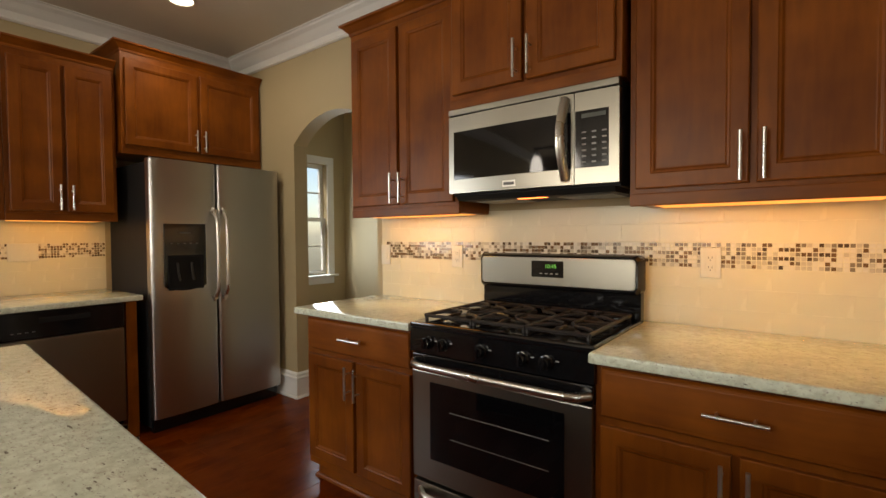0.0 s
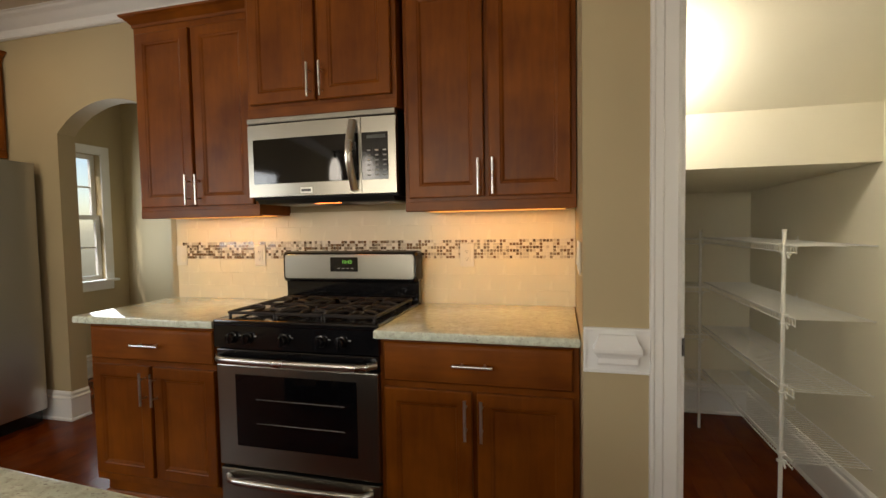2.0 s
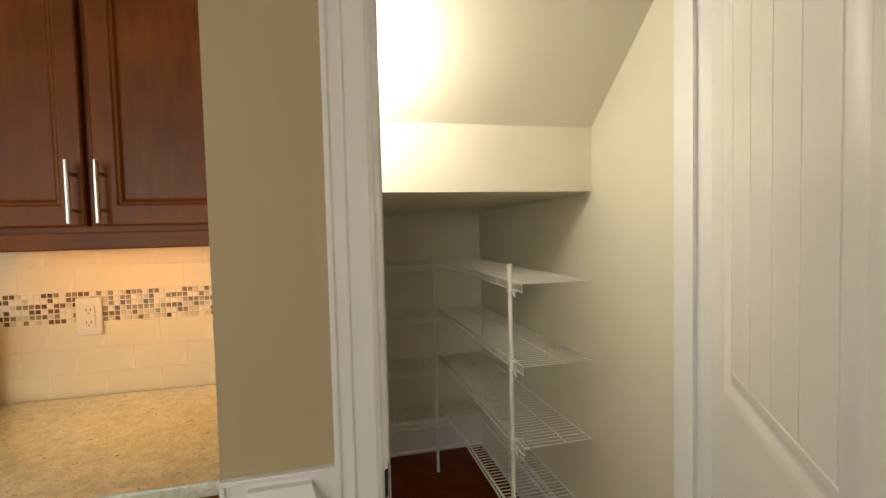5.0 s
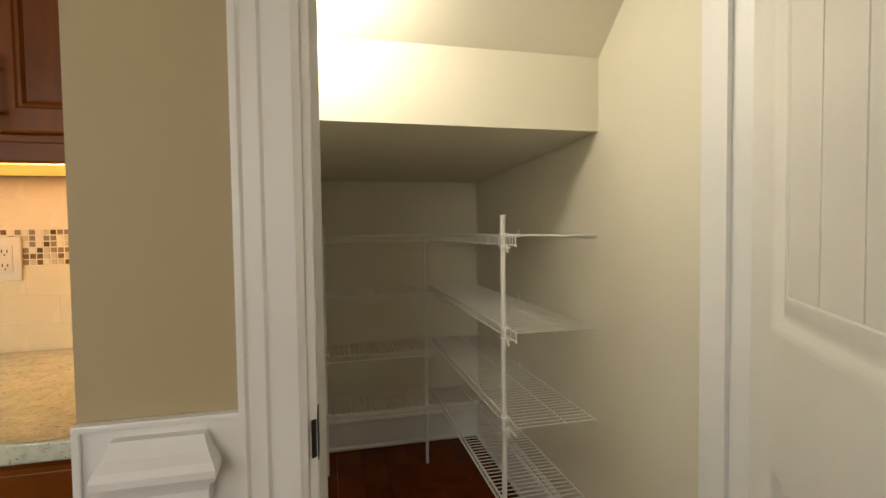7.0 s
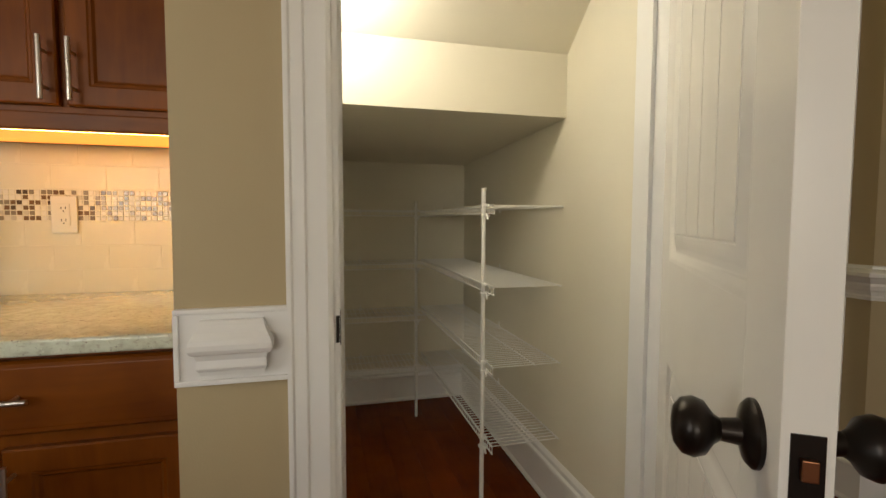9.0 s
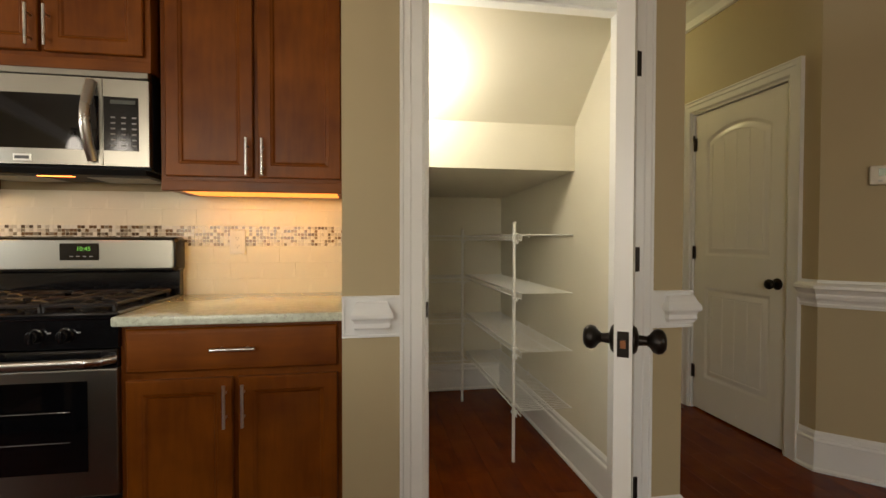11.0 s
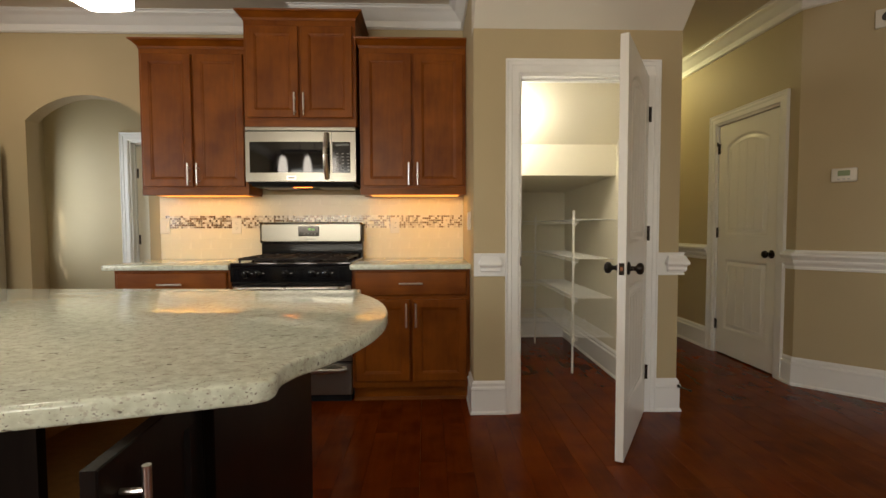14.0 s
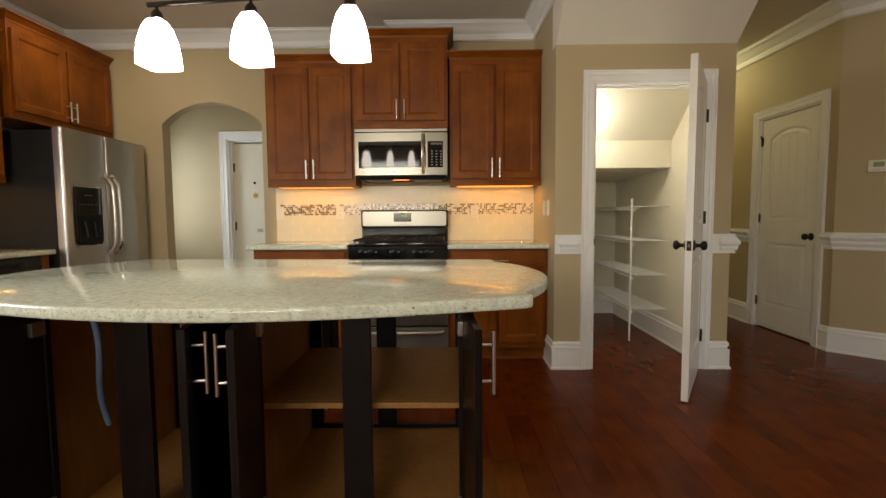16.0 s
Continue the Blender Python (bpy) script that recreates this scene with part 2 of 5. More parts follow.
def sweep(bm, profile, path, closed=False, mi=0):
    """A moulding: profile of (out, z) swept along a plan line, mitred; out is to the right of the way walked."""
    n = len(path)
    rows = []
    for i, p in enumerate(path):
        p = Vector(p)
        d0 = (p - Vector(path[i - 1])).normalized() if i or closed else None
        d1 = (Vector(path[(i + 1) % n]) - p).normalized() if i < n - 1 or closed else None
        d0, d1 = d0 or d1, d1 or d0
        n0, n1 = Vector((d0.y, -d0.x)), Vector((d1.y, -d1.x))
        mdir = (n0 + n1).normalized()
        k = 1 / max(0.2, mdir.dot(n0))
        rows.append([bm.verts.new((p.x + mdir.x * k * o, p.y + mdir.y * k * o, z)) for o, z in profile])
    m = len(profile)
    for i in range(n if closed else n - 1):
        a, b = rows[i], rows[(i + 1) % n]
        for j in range(m):
            k = (j + 1) % m
            fc = bm.faces.new((a[j], a[k], b[k], b[j]))
            fc.material_index = mi
    if not closed:
        bm.faces.new(rows[0])
        bm.faces.new(rows[-1][::-1])
    return bm


def rod(bm, a, b, r, seg=10, r2=None, mi=0):
    a, b = Vector(a), Vector(b)
    q = (b - a).to_track_quat("Z", "Y").to_matrix()
    r2 = r if r2 is None else r2
    lo = [bm.verts.new(a + q @ Vector((r * math.cos(2 * math.pi * i / seg), r * math.sin(2 * math.pi * i / seg), 0))) for i in range(seg)]
    hi = [bm.verts.new(b + q @ Vector((r2 * math.cos(2 * math.pi * i / seg), r2 * math.sin(2 * math.pi * i / seg), 0))) for i in range(seg)]
    fs = [bm.faces.new(lo[::-1]), bm.faces.new(hi)]
    for i in range(seg):
        j = (i + 1) % seg
        fs.append(bm.faces.new((lo[i], lo[j], hi[j], hi[i])))
    for fc in fs:
        fc.material_index = mi
    return bm


def tube(bm, pts, r, seg=10, flat=1.0):
    """A round bar through points, joined end to end."""
    pts = [Vector(p) for p in pts]
    rows = []
    for i, p in enumerate(pts):
        d = (pts[min(i + 1, len(pts) - 1)] - pts[max(i - 1, 0)]).normalized()
        side = d.orthogonal().normalized() if i == 0 else (side - d * side.dot(d)).normalized()
        up = d.cross(side)
        rows.append([bm.verts.new(p + side * r * math.cos(2 * math.pi * k / seg) + up * r * flat * math.sin(2 * math.pi * k / seg)) for k in range(seg)])
    for a, b in zip(rows, rows[1:]):
        for k in range(seg):
            bm.faces.new((a[k], a[(k + 1) % seg], b[(k + 1) % seg], b[k]))
    bm.faces.new(rows[0][::-1])
    bm.faces.new(rows[-1])
    return bm


def lathe(bm, profile, seg=20, m=None):
    """Turned round z: profile of (radius, z)."""
    rows = []
    for r, z in profile:
        rows.append([bm.verts.new((r * math.cos(2 * math.pi * k / seg), r * math.sin(2 * math.pi * k / seg), z)) for k in range(seg)])
    for a, b in zip(rows, rows[1:]):
        for k in range(seg):
            bm.faces.new((a[k], a[(k + 1) % seg], b[(k + 1) % seg], b[k]))
    bm.faces.new(rows[0][::-1])
    bm.faces.new(rows[-1])
    if m is not None:
        bmesh.ops.transform(bm, matrix=m, verts=bm.verts)
    return bm


def loops(bm, rows, cap=True, mi=0):
    """Skin between closed rings of points with the same count; cap: True for both ends, "last" for the last ring alone."""
    vs = [[bm.verts.new(p) for p in row] for row in rows]
    for a, b in zip(vs, vs[1:]):
        for k in range(len(a)):
            fc = bm.faces.new((a[k], a[(k + 1) % len(a)], b[(k + 1) % len(a)], b[k]))
            fc.material_index = mi
    if cap is True:
        bm.faces.new(vs[0][::-1]).material_index = mi
    if cap:
        bm.faces.new(vs[-1]).material_index = mi
    return bm


def panel(w, h, rings):
    """A panel door in the plane y = 0, from (0, 0) to (w, h); rings of (inset, how far the ring stands out towards -y)."""
    return loops(bmesh.new(), [[(i, -d, i), (w - i, -d, i), (w - i, -d, h - i), (i, -d, h - i)] for i, d in rings])


RAISED = [(0, 0), (0, 0.017), (0.004, 0.020), (0.050, 0.020), (0.054, 0.017), (0.060, 0.016), (0.066, 0.010), (0.070, 0.0095)]
SLAB = [(0, 0), (0, 0.014), (0.006, 0.020), (0.014, 0.020), (0.016, 0.0205)]


def pull(parent, x, z, length, upright=True, y=0.0):
    """A satin bar pull on two posts, standing out towards -y from the plane y."""
    bm = bmesh.new()
    k = length * 0.5
    ax = Vector((0, 0, 1)) if upright else Vector((1, 0, 0))
    c = Vector((x, y - 0.034, z))
    rod(bm, c - ax * k, c + ax * k, 0.006, 12)
    for s in (-0.58, 0.58):
        p = c + ax * k * s
        rod(bm, p, (p.x, y, p.z), 0.0045, 8)
    return part("handle", bm, NICKEL, parent, "satin nickel bar pull", True)

# ---- structure ----
RW, RA, LW, JX, PY, CX, EX, EY = 2.675, 2.80, -2.61, 1.648, 1.85, 2.914, 4.0, 2.275
JOG, JOG2 = -0.715, 0.45
CEILZ = 2.80


def arch_prism(bm, x0, x1, spring, rise, ztop, ya, yb, n=20):
    c, half = (x0 + x1) / 2, (x1 - x0) / 2
    rad = (half * half + rise * rise) / (2 * rise)
    a = math.asin(half / rad)
    pts = [(x0, ztop)] + [(c + rad * math.sin(-a + 2 * a * i / n), spring + rise - rad + rad * math.cos(-a + 2 * a * i / n)) for i in range(n + 1)] + [(x1, ztop)]
    for p, q in zip(pts[1:-1], pts[2:-1]):
        prism(bm, [p, q, (q[0], ztop), (p[0], ztop)], "y", ya, yb)


def setting(name, bm, material, label, category="wall"):
    return tagged(part(name, bm, material), label, category, kind="structure")


AX0, AX1, SPRING, RISE = -1.745, -0.825, 1.99, 0.195
bm = bmesh.new()
box(bm, LW - 0.12, RA, 0, AX0, RA + 0.12, CEILZ)
box(bm, AX1, RA, 0, JOG, RA + 0.12, CEILZ)
box(bm, JOG, RW, 0, JOG2, RA + 0.12, 2.44)
box(bm, JOG, RA, 2.44, JOG2, RA + 0.12, CEILZ)
box(bm, JOG2, RW, 0, JX, RA + 0.12, CEILZ)
arch_prism(bm, AX0, AX1, SPRING, RISE, CEILZ, RA, RA + 0.12)
bmesh.ops.remove_doubles(bm, verts=bm.verts, dist=0.0005)
setting("wall_north", bm, WALL, "tan painted wall with an arched opening")

bm = bmesh.new()
for a in ((LW - 0.12, -5.12, 0, LW, -1.2, CEILZ), (LW - 0.12, -1.2, 0, LW, 0.0, 1.08), (LW - 0.12, -1.2, 2.05, LW, 0.0, CEILZ), (LW - 0.12, 0.0, 0, LW, RA, CEILZ)):
    box(bm, *a)
setting("wall_west", bm, WALL, "tan painted wall behind the refrigerator and dishwasher")

setting("wall_pantry_side", boxed(JX, PY + 0.12, 0, JX + 0.12, 3.96, CEILZ), [WALL], "tan painted side wall of the pantry")
OX0, OX1, OZ = 1.92, 2.698, 2.068
bm = bmesh.new()
box(bm, JX, PY, 0, OX0, PY + 0.12, 2.328)
box(bm, OX1, PY, 0, CX, PY + 0.12, 2.328)
box(bm, OX0, PY, OZ, OX1, PY + 0.12, 2.328)
setting("wall_pantry_front", bm, WALL, "tan painted wall with the pantry doorway")
setting("wall_hall", boxed(CX - 0.115 + 0.004, PY + 0.12, 0, CX, 5.0, CEILZ), WALL, "tan painted wall between pantry and hall")
setting("stair_soffit", prism(bmesh.new(), [(PY, 2.328), (1.345, CEILZ), (PY + 0.12, CEILZ), (PY + 0.12, 2.328)], "x", JX, CX), SLOPE, "sloping painted underside of a staircase", "ceiling")

# pantry lining
setting("wall_pantry_left", boxed(JX + 0.12, PY + 0.12, 0, JX + 0.126, 3.84, 2.34), CREAM, "cream painted pantry wall")
setting("wall_pantry_right", boxed(CX - 0.117, PY + 0.12, 0, CX - 0.111, 3.84, 2.34), CREAM, "cream painted pantry wall")
setting("wall_pantry_back", boxed(JX + 0.12, 3.84, 0, CX - 0.111, 3.96, 2.34), CREAM, "cream painted pantry back wall")
bm = prism(bmesh.new(), [(3.84, 1.508), (2.532, 1.535), (2.532, 1.766), (1.97, 2.26), (1.97, 2.42), (3.84, 2.42)], "x", JX + 0.12, CX - 0.111)
setting("ceiling_pantry", bm, CREAM, "cream painted stepped and sloping pantry ceiling", "ceiling")

# hall
setting("wall_east", boxed(EX, 3.219, 0, EX + 0.12, 5.0, CEILZ), WALL, "tan painted hall wall")
bm = bmesh.new()
box(bm, EX, EY, 0, EX + 0.12, 2.445, CEILZ)
box(bm, EX, 2.445, 2.066, EX + 0.12, 3.219, CEILZ)
setting("wall_east_door", bm, WALL, "tan painted hall wall round a door")
# unseen panel, added to keep sky light from leaking under the hall door
setting("light_stop_hall_door", boxed(EX + 0.125, 2.38, 0, EX + 0.2, 3.30, 2.3), CREAM, "unseen cream panel that stops sky light under the hall door")
AW = Vector((0.715, -0.699))
bm = bmesh.new()
p0, p1 = Vector((EX, EY)), Vector((EX, EY)) + AW * 2.25
prism(bm, [(p0.x, p0.y), (p1.x, p1.y), (p1.x + 0.1, p1.y + 0.1), (EX + 0.12, EY)], "z", 0, CEILZ)
setting("wall_angled", bm, WALL, "tan painted angled wall with a chair rail")
# unseen wall; its window opening is added to let side daylight in
bm = bmesh.new()
box(bm, 5.6, -5.12, 0, 5.72, -3.5, CEILZ)
box(bm, 5.6, -3.5, 0, 5.72, -1.7, 0.5)
box(bm, 5.6, -3.5, 2.4, 5.72, -1.7, CEILZ)
box(bm, 5.6, -1.7, 0, 5.72, 1.3, CEILZ)
setting("wall_far_east", bm, WALL, "unseen tan painted side wall, its window opening added for daylight")
# unseen wall; its window opening is added and placed for the rear daylight
bm = bmesh.new()
box(bm, LW - 0.12, -5.12, 0, -1.9, -5.0, CEILZ)
box(bm, 0.7, -5.12, 0, 5.6, -5.0, CEILZ)
box(bm, -1.9, -5.12, 0, 0.7, -5.0, 1.05)
box(bm, -1.9, -5.12, 2.45, 0.7, -5.0, CEILZ)
setting("wall_south", bm, WALL, "unseen tan painted rear wall, its window opening added for daylight")
setting("wall_hall_end", boxed(CX, 5.0, 0, 4.12, 5.12, CEILZ), WALL, "tan painted wall at the end of the hall")

# utility room behind the arch
UX, UY = -2.58, 4.03
bm = bmesh.new()
WY0, WY1, WZ0, WZ1 = 3.21, 3.79, 0.875, 2.03
box(bm, UX - 0.12, RA + 0.12, 0, UX, WY0, CEILZ)
box(bm, UX - 0.12, WY1, 0, UX, UY + 0.12, CEILZ)
box(bm, UX - 0.12, WY0, 0, UX, WY1, WZ0)
box(bm, UX - 0.12, WY0, WZ1, UX, WY1, CEILZ)
setting("wall_utility_west", bm, WALL, "tan painted wall with a sash window")
bm = bmesh.new()
DX0, DX1, DZ = -1.725, -0.915, 2.056
box(bm, UX, UY, 0, DX0, UY + 0.12, CEILZ)
box(bm, DX1, UY, 0, -0.2, UY + 0.12, CEILZ)
box(bm, DX0, UY, DZ, DX1, UY + 0.12, CEILZ)
setting("wall_utility_north", bm, WALL, "tan painted wall with a doorway beyond the arch")
setting("wall_utility_east", boxed(-0.2, RA + 0.12, 0, -0.08, UY + 0.12, CEILZ), WALL, "tan painted wall beyond the arch")
setting("wall_beyond_door", boxed(-2.1, UY + 0.5, 0, -0.2, UY + 0.6, CEILZ), CREAM, "cream painted wall beyond a doorway")

setting("ceiling", boxed(LW - 0.12, -5.12, CEILZ, 5.72, 5.12, CEILZ + 0.1), CEIL, "flat beige painted ceiling", "ceiling")
setting("floor", boxed(LW - 0.12, -5.12, -0.12, 5.72, 5.12, -0.0125), GROUT, "dark subfloor under the planks", "floor")

# mouldings
CROWN = [(0, -0.145), (0.012, -0.145), (0.022, -0.136), (0.014, -0.122), (0.016, -0.085), (0.026, -0.078), (0.040, -0.066), (0.066, -0.036), (0.092, -0.020), (0.098, -0.008), (0.112, -0.006), (0.112, 0), (0, 0)]
crown = [(o, z + CEILZ) for o, z in CROWN]
bm = bmesh.new()
sweep(bm, crown, [(LW, -5.0), (LW, RA), (JOG2, RA), (JOG2, RW), (JX, RW), (JX, 1.36)])
setting("trim_crown_kitchen", bm, TRIM, "white built-up crown moulding", "trim")
bm = bmesh.new()
sweep(bm, crown, [(CX, 5.0), (EX, 5.0), (EX, EY), (p1.x, p1.y)])
setting("trim_crown_hall", bm, TRIM, "white built-up crown moulding in the hall", "trim")

BASE = [(0, 0), (0.024, 0), (0.024, 0.012), (0.016, 0.022), (0.016, 0.150), (0.022, 0.156), (0.020, 0.166), (0.012, 0.172), (0.012, 0.190), (0.004, 0.202), (0, 0.205)]
RAIL = [(o, z - 0.032) for o, z in [(0, 0.872), (0.012, 0.872), (0.014, 0.886), (0.010, 0.892), (0.014, 0.905), (0.024, 0.915), (0.028, 0.930), (0.026, 0.940), (0.040, 0.960), (0.050, 0.968), (0.050, 0.982), (0.036, 0.992), (0.014, 0.996), (0.012, 1.008), (0, 1.010)]]
CW = 0.078
for name, path in (("baseboard_pantry_left", [(JX, 2.12), (JX, PY), (OX0 - CW, PY)]), ("baseboard_pantry_right", [(OX1 + CW, PY), (CX, PY), (CX, 5.0), (EX, 5.0), (EX, 3.297)]),
                   ("baseboard_angled", [(EX, 2.367), (EX, EY), (p1.x, p1.y)]), ("baseboard_arch_left", [(LW, RA), (AX0, RA), (AX0, RA + 0.12)]),
                   ("baseboard_utility", [(UX, RA + 0.13), (UX, UY), (DX0 - 0.085, UY)]), ("baseboard_utility_east", [(DX1 + 0.085, UY), (-0.2, UY), (-0.2, RA + 0.13)]),
                   ("baseboard_inside_pantry", [(JX + 0.126, PY + 0.13), (JX + 0.126, 3.84), (CX - 0.117, 3.84), (CX - 0.117, PY + 0.13)])):
    setting(name, sweep(bmesh.new(), BASE, path), TRIM, "tall white painted baseboard", "baseboard")
for name, path in (("trim_chair_rail_hall", [(CX, PY + 0.03), (CX, 5.0), (EX, 5.0), (EX, 3.297)]), ("trim_chair_rail_angled", [(EX, 2.367), (EX, EY), (p1.x, p1.y)])):
    setting(name, sweep(bmesh.new(), RAIL, path), TRIM, "white moulded chair rail", "trim")


def rail_block(name, x0, x1, c):
    """A flat beaded plate on the wall with a short mitred length of chair rail on it, centred at x = c."""
    bm = bmesh.new()
    box(bm, x0, PY - 0.010, 0.850, x1, PY - 0.0005, 0.990, 0.002)
    for z in (0.850, 0.980):
        box(bm, x0 - 0.003, PY - 0.017, z, x1 + (0.003 if x1 > CX else 0.0), PY - 0.0095, z + 0.010, 0.003)
    if x0 < 2:
        box(bm, x0 - 0.003, PY - 0.016, 0.8602, x0 + 0.006, PY - 0.0095, 0.9798, 0.002)
    prof = [(0.026, 0.872), (0.028, 0.879), (0.034, 0.882), (0.036, 0.886), (0.034, 0.900), (0.040, 0.910), (0.052, 0.914), (0.057, 0.921), (0.057, 0.930), (0.051, 0.939), (0.038, 0.950), (0.029, 0.962), (0.024, 0.970)]
    rows = []
    for o, z in prof:
        h = 0.055 + (o - 0.028) * 0.5
        rows.append([(c - h, PY - 0.010, z), (c - h, PY - 0.010 - o * 0.64, z), (c + h, PY - 0.010 - o * 0.64, z), (c + h, PY - 0.010, z)])
    loops(bm, rows)
    return setting(name, bm, TRIM, "white chair rail block on a flat plate", "trim")


rail_block("trim_rail_block_left", JX + 0.003, OX0 - CW, JX + 0.099)
rail_block("trim_rail_block_right", OX1 + CW, CX + 0.030, CX - 0.020)


def casing(name, x0, x1, ztop, y, w=0.085, depth=0.02):
    """A door casing on a wall that faces -y, round an opening."""
    prof = [(0, 0), (0.010, 0), (0.013, 0.006), (0.016, 0.010), (0.016, w * 0.55), (0.020, w * 0.6), (0.020, w * 0.85), (0.024, w * 0.9), (0.024, w), (0, w)]
    rows = []
    for o, d in prof:
        rows.append([(x0 - d, y - o, 0), (x0 - d, y - o, ztop + d), (x1 + d, y - o, ztop + d), (x1 + d, y - o, 0)])
    bm = bmesh.new()
    vs = [[bm.verts.new(p) for p in r] for r in rows]
    for k in range(len(vs)):
        a, b = vs[k], vs[(k + 1) % len(vs)]
        for i in range(3):
            bm.faces.new((a[i], a[i + 1], b[i + 1], b[i]))
    bm.faces.new([r[0] for r in vs])
    bm.faces.new([r[3] for r in vs])
    return part(name, bm, TRIM)


def jamb(name, x0, x1, ztop, y0, y1, t=0.018):
    bm = bmesh.new()
    box(bm, x0, y0, 0, x0 + t, y1, ztop)
    box(bm, x1 - t, y0, 0, x1, y1, ztop)
    box(bm, x0 + t, y0, ztop - t, x1 - t, y1, ztop)
    ys = y0 + (y1 - y0) * 0.42
    box(bm, x0 + t, ys, 0, x0 + t + 0.011, ys + 0.035, ztop - t)
    box(bm, x1 - t - 0.011, ys, 0, x1 - t, ys + 0.035, ztop - t)
    box(bm, x0 + t + 0.011, ys, ztop - t - 0.011, x1 - t - 0.011, ys + 0.035, ztop - t)
    return part(name, bm, TRIM)


tagged(casing("trim_casing_pantry", OX0 + 0.006, OX1 - 0.006, OZ - 0.006, PY), "white moulded casing round the pantry doorway", "trim", kind="structure")
tagged(jamb("trim_jamb_pantry", OX0, OX1, OZ, PY - 0.002, PY + 0.125), "white painted door jamb of the pantry", "trim", kind="structure")
tagged(casing("trim_casing_utility", DX0, DX1, DZ, UY, 0.085), "white casing round the utility doorway", "trim", kind="structure")
tagged(jamb("trim_jamb_utility", DX0, DX1, DZ, UY - 0.002, UY + 0.125), "white painted utility door jamb", "trim", kind="structure")
turn_hall = pose(EX, 2.832, 0, 0, 0, -90)
for ob, lab in ((casing("trim_casing_hall", -0.383, 0.383, 2.062, 0.0, 0.082), "white moulded casing round the hall door"), (jamb("trim_jamb_hall", -0.387, 0.387, 2.066, -0.002, 0.12), "white painted hall door jamb")):
    ob.matrix_world = turn_hall
    tagged(ob, lab, "trim", kind="structure")

# ---- cabinets along the range wall ----


def wall_cabinet(x0, x1, z0, z1, depth, label, m=None, hz=0.083, group="wall cabinets"):
    """A two-door wall cabinet; its back at y = 0 and its doors towards -y, before the pose m."""
    th = thing("wall_cabinet", m or pose(0, RW - 0.003, 0), label, "wall cabinet", group)
    d = depth - 0.02
    bm = bmesh.new()
    box(bm, x0, -d, z0 + 0.0065, x1, 0, z1, 0.0015)
    part("body", bm, CHERRY, th)
    bm = bmesh.new()
    box(bm, x0 - 0.001, -d - 0.003, z0, x1 + 0.001, -d + 0.02, z0 + 0.045, 0.004)
    part("light_rail", bm, CHERRY_H, th)
    mid, g = (x0 + x1) / 2, 0.022
    for s, (a, b) in enumerate(((x0 + g, mid - 0.010), (mid + 0.010, x1 - g))):
        bm = panel(b - a, z1 - z0 - 0.110, RAISED)
        bmesh.ops.translate(bm, verts=bm.verts, vec=(a, -d - 0.0005, z0 + 0.06))
        dr = part("door", bm, CHERRY, th)
        pull(dr, (b - 0.021) if s == 0 else (a + 0.021), z0 + 0.06 + hz, 0.154, True, -d - 0.0205)
    return th


CABCROWN = [(0, -0.055), (0.004, -0.055), (0.006, -0.040), (0.016, -0.030), (0.034, -0.012), (0.046, -0.006), (0.048, 0.004), (0, 0.004)]


def cabinet_crown(parent, x0, x1, d, z, left, right):
    path = ([(x0, 0.0)] if left else []) + [(x0, -d), (x1, -d)] + ([(x1, 0.0)] if right else [])
    bm = sweep(bmesh.new(), [(o, z + h) for o, h in CABCROWN], path)
    part("crown", bm, CHERRY_H, parent)


SD, CD = 0.335, 0.382
c1 = wall_cabinet(-0.63, 0.108, 1.38, 2.405, 0.295, "cherry-stained two-door wall cabinet above the counter with a drawer")
cabinet_crown(c1, -0.63, 0.108, 0.277, 2.450, True, False)
c2 = wall_cabinet(0.124, 0.882, 1.842, 2.567, CD, "taller cherry-stained cabinet above the microwave")
cabinet_crown(c2, 0.124, 0.882, CD - 0.018, 2.614, True, True)
c3 = wall_cabinet(0.898, JX - 0.004, 1.38, 2.407, SD, "cherry-stained two-door wall cabinet beside the pantry wall")
cabinet_crown(c3, 0.898, JX - 0.004, SD - 0.018, 2.452, True, False)


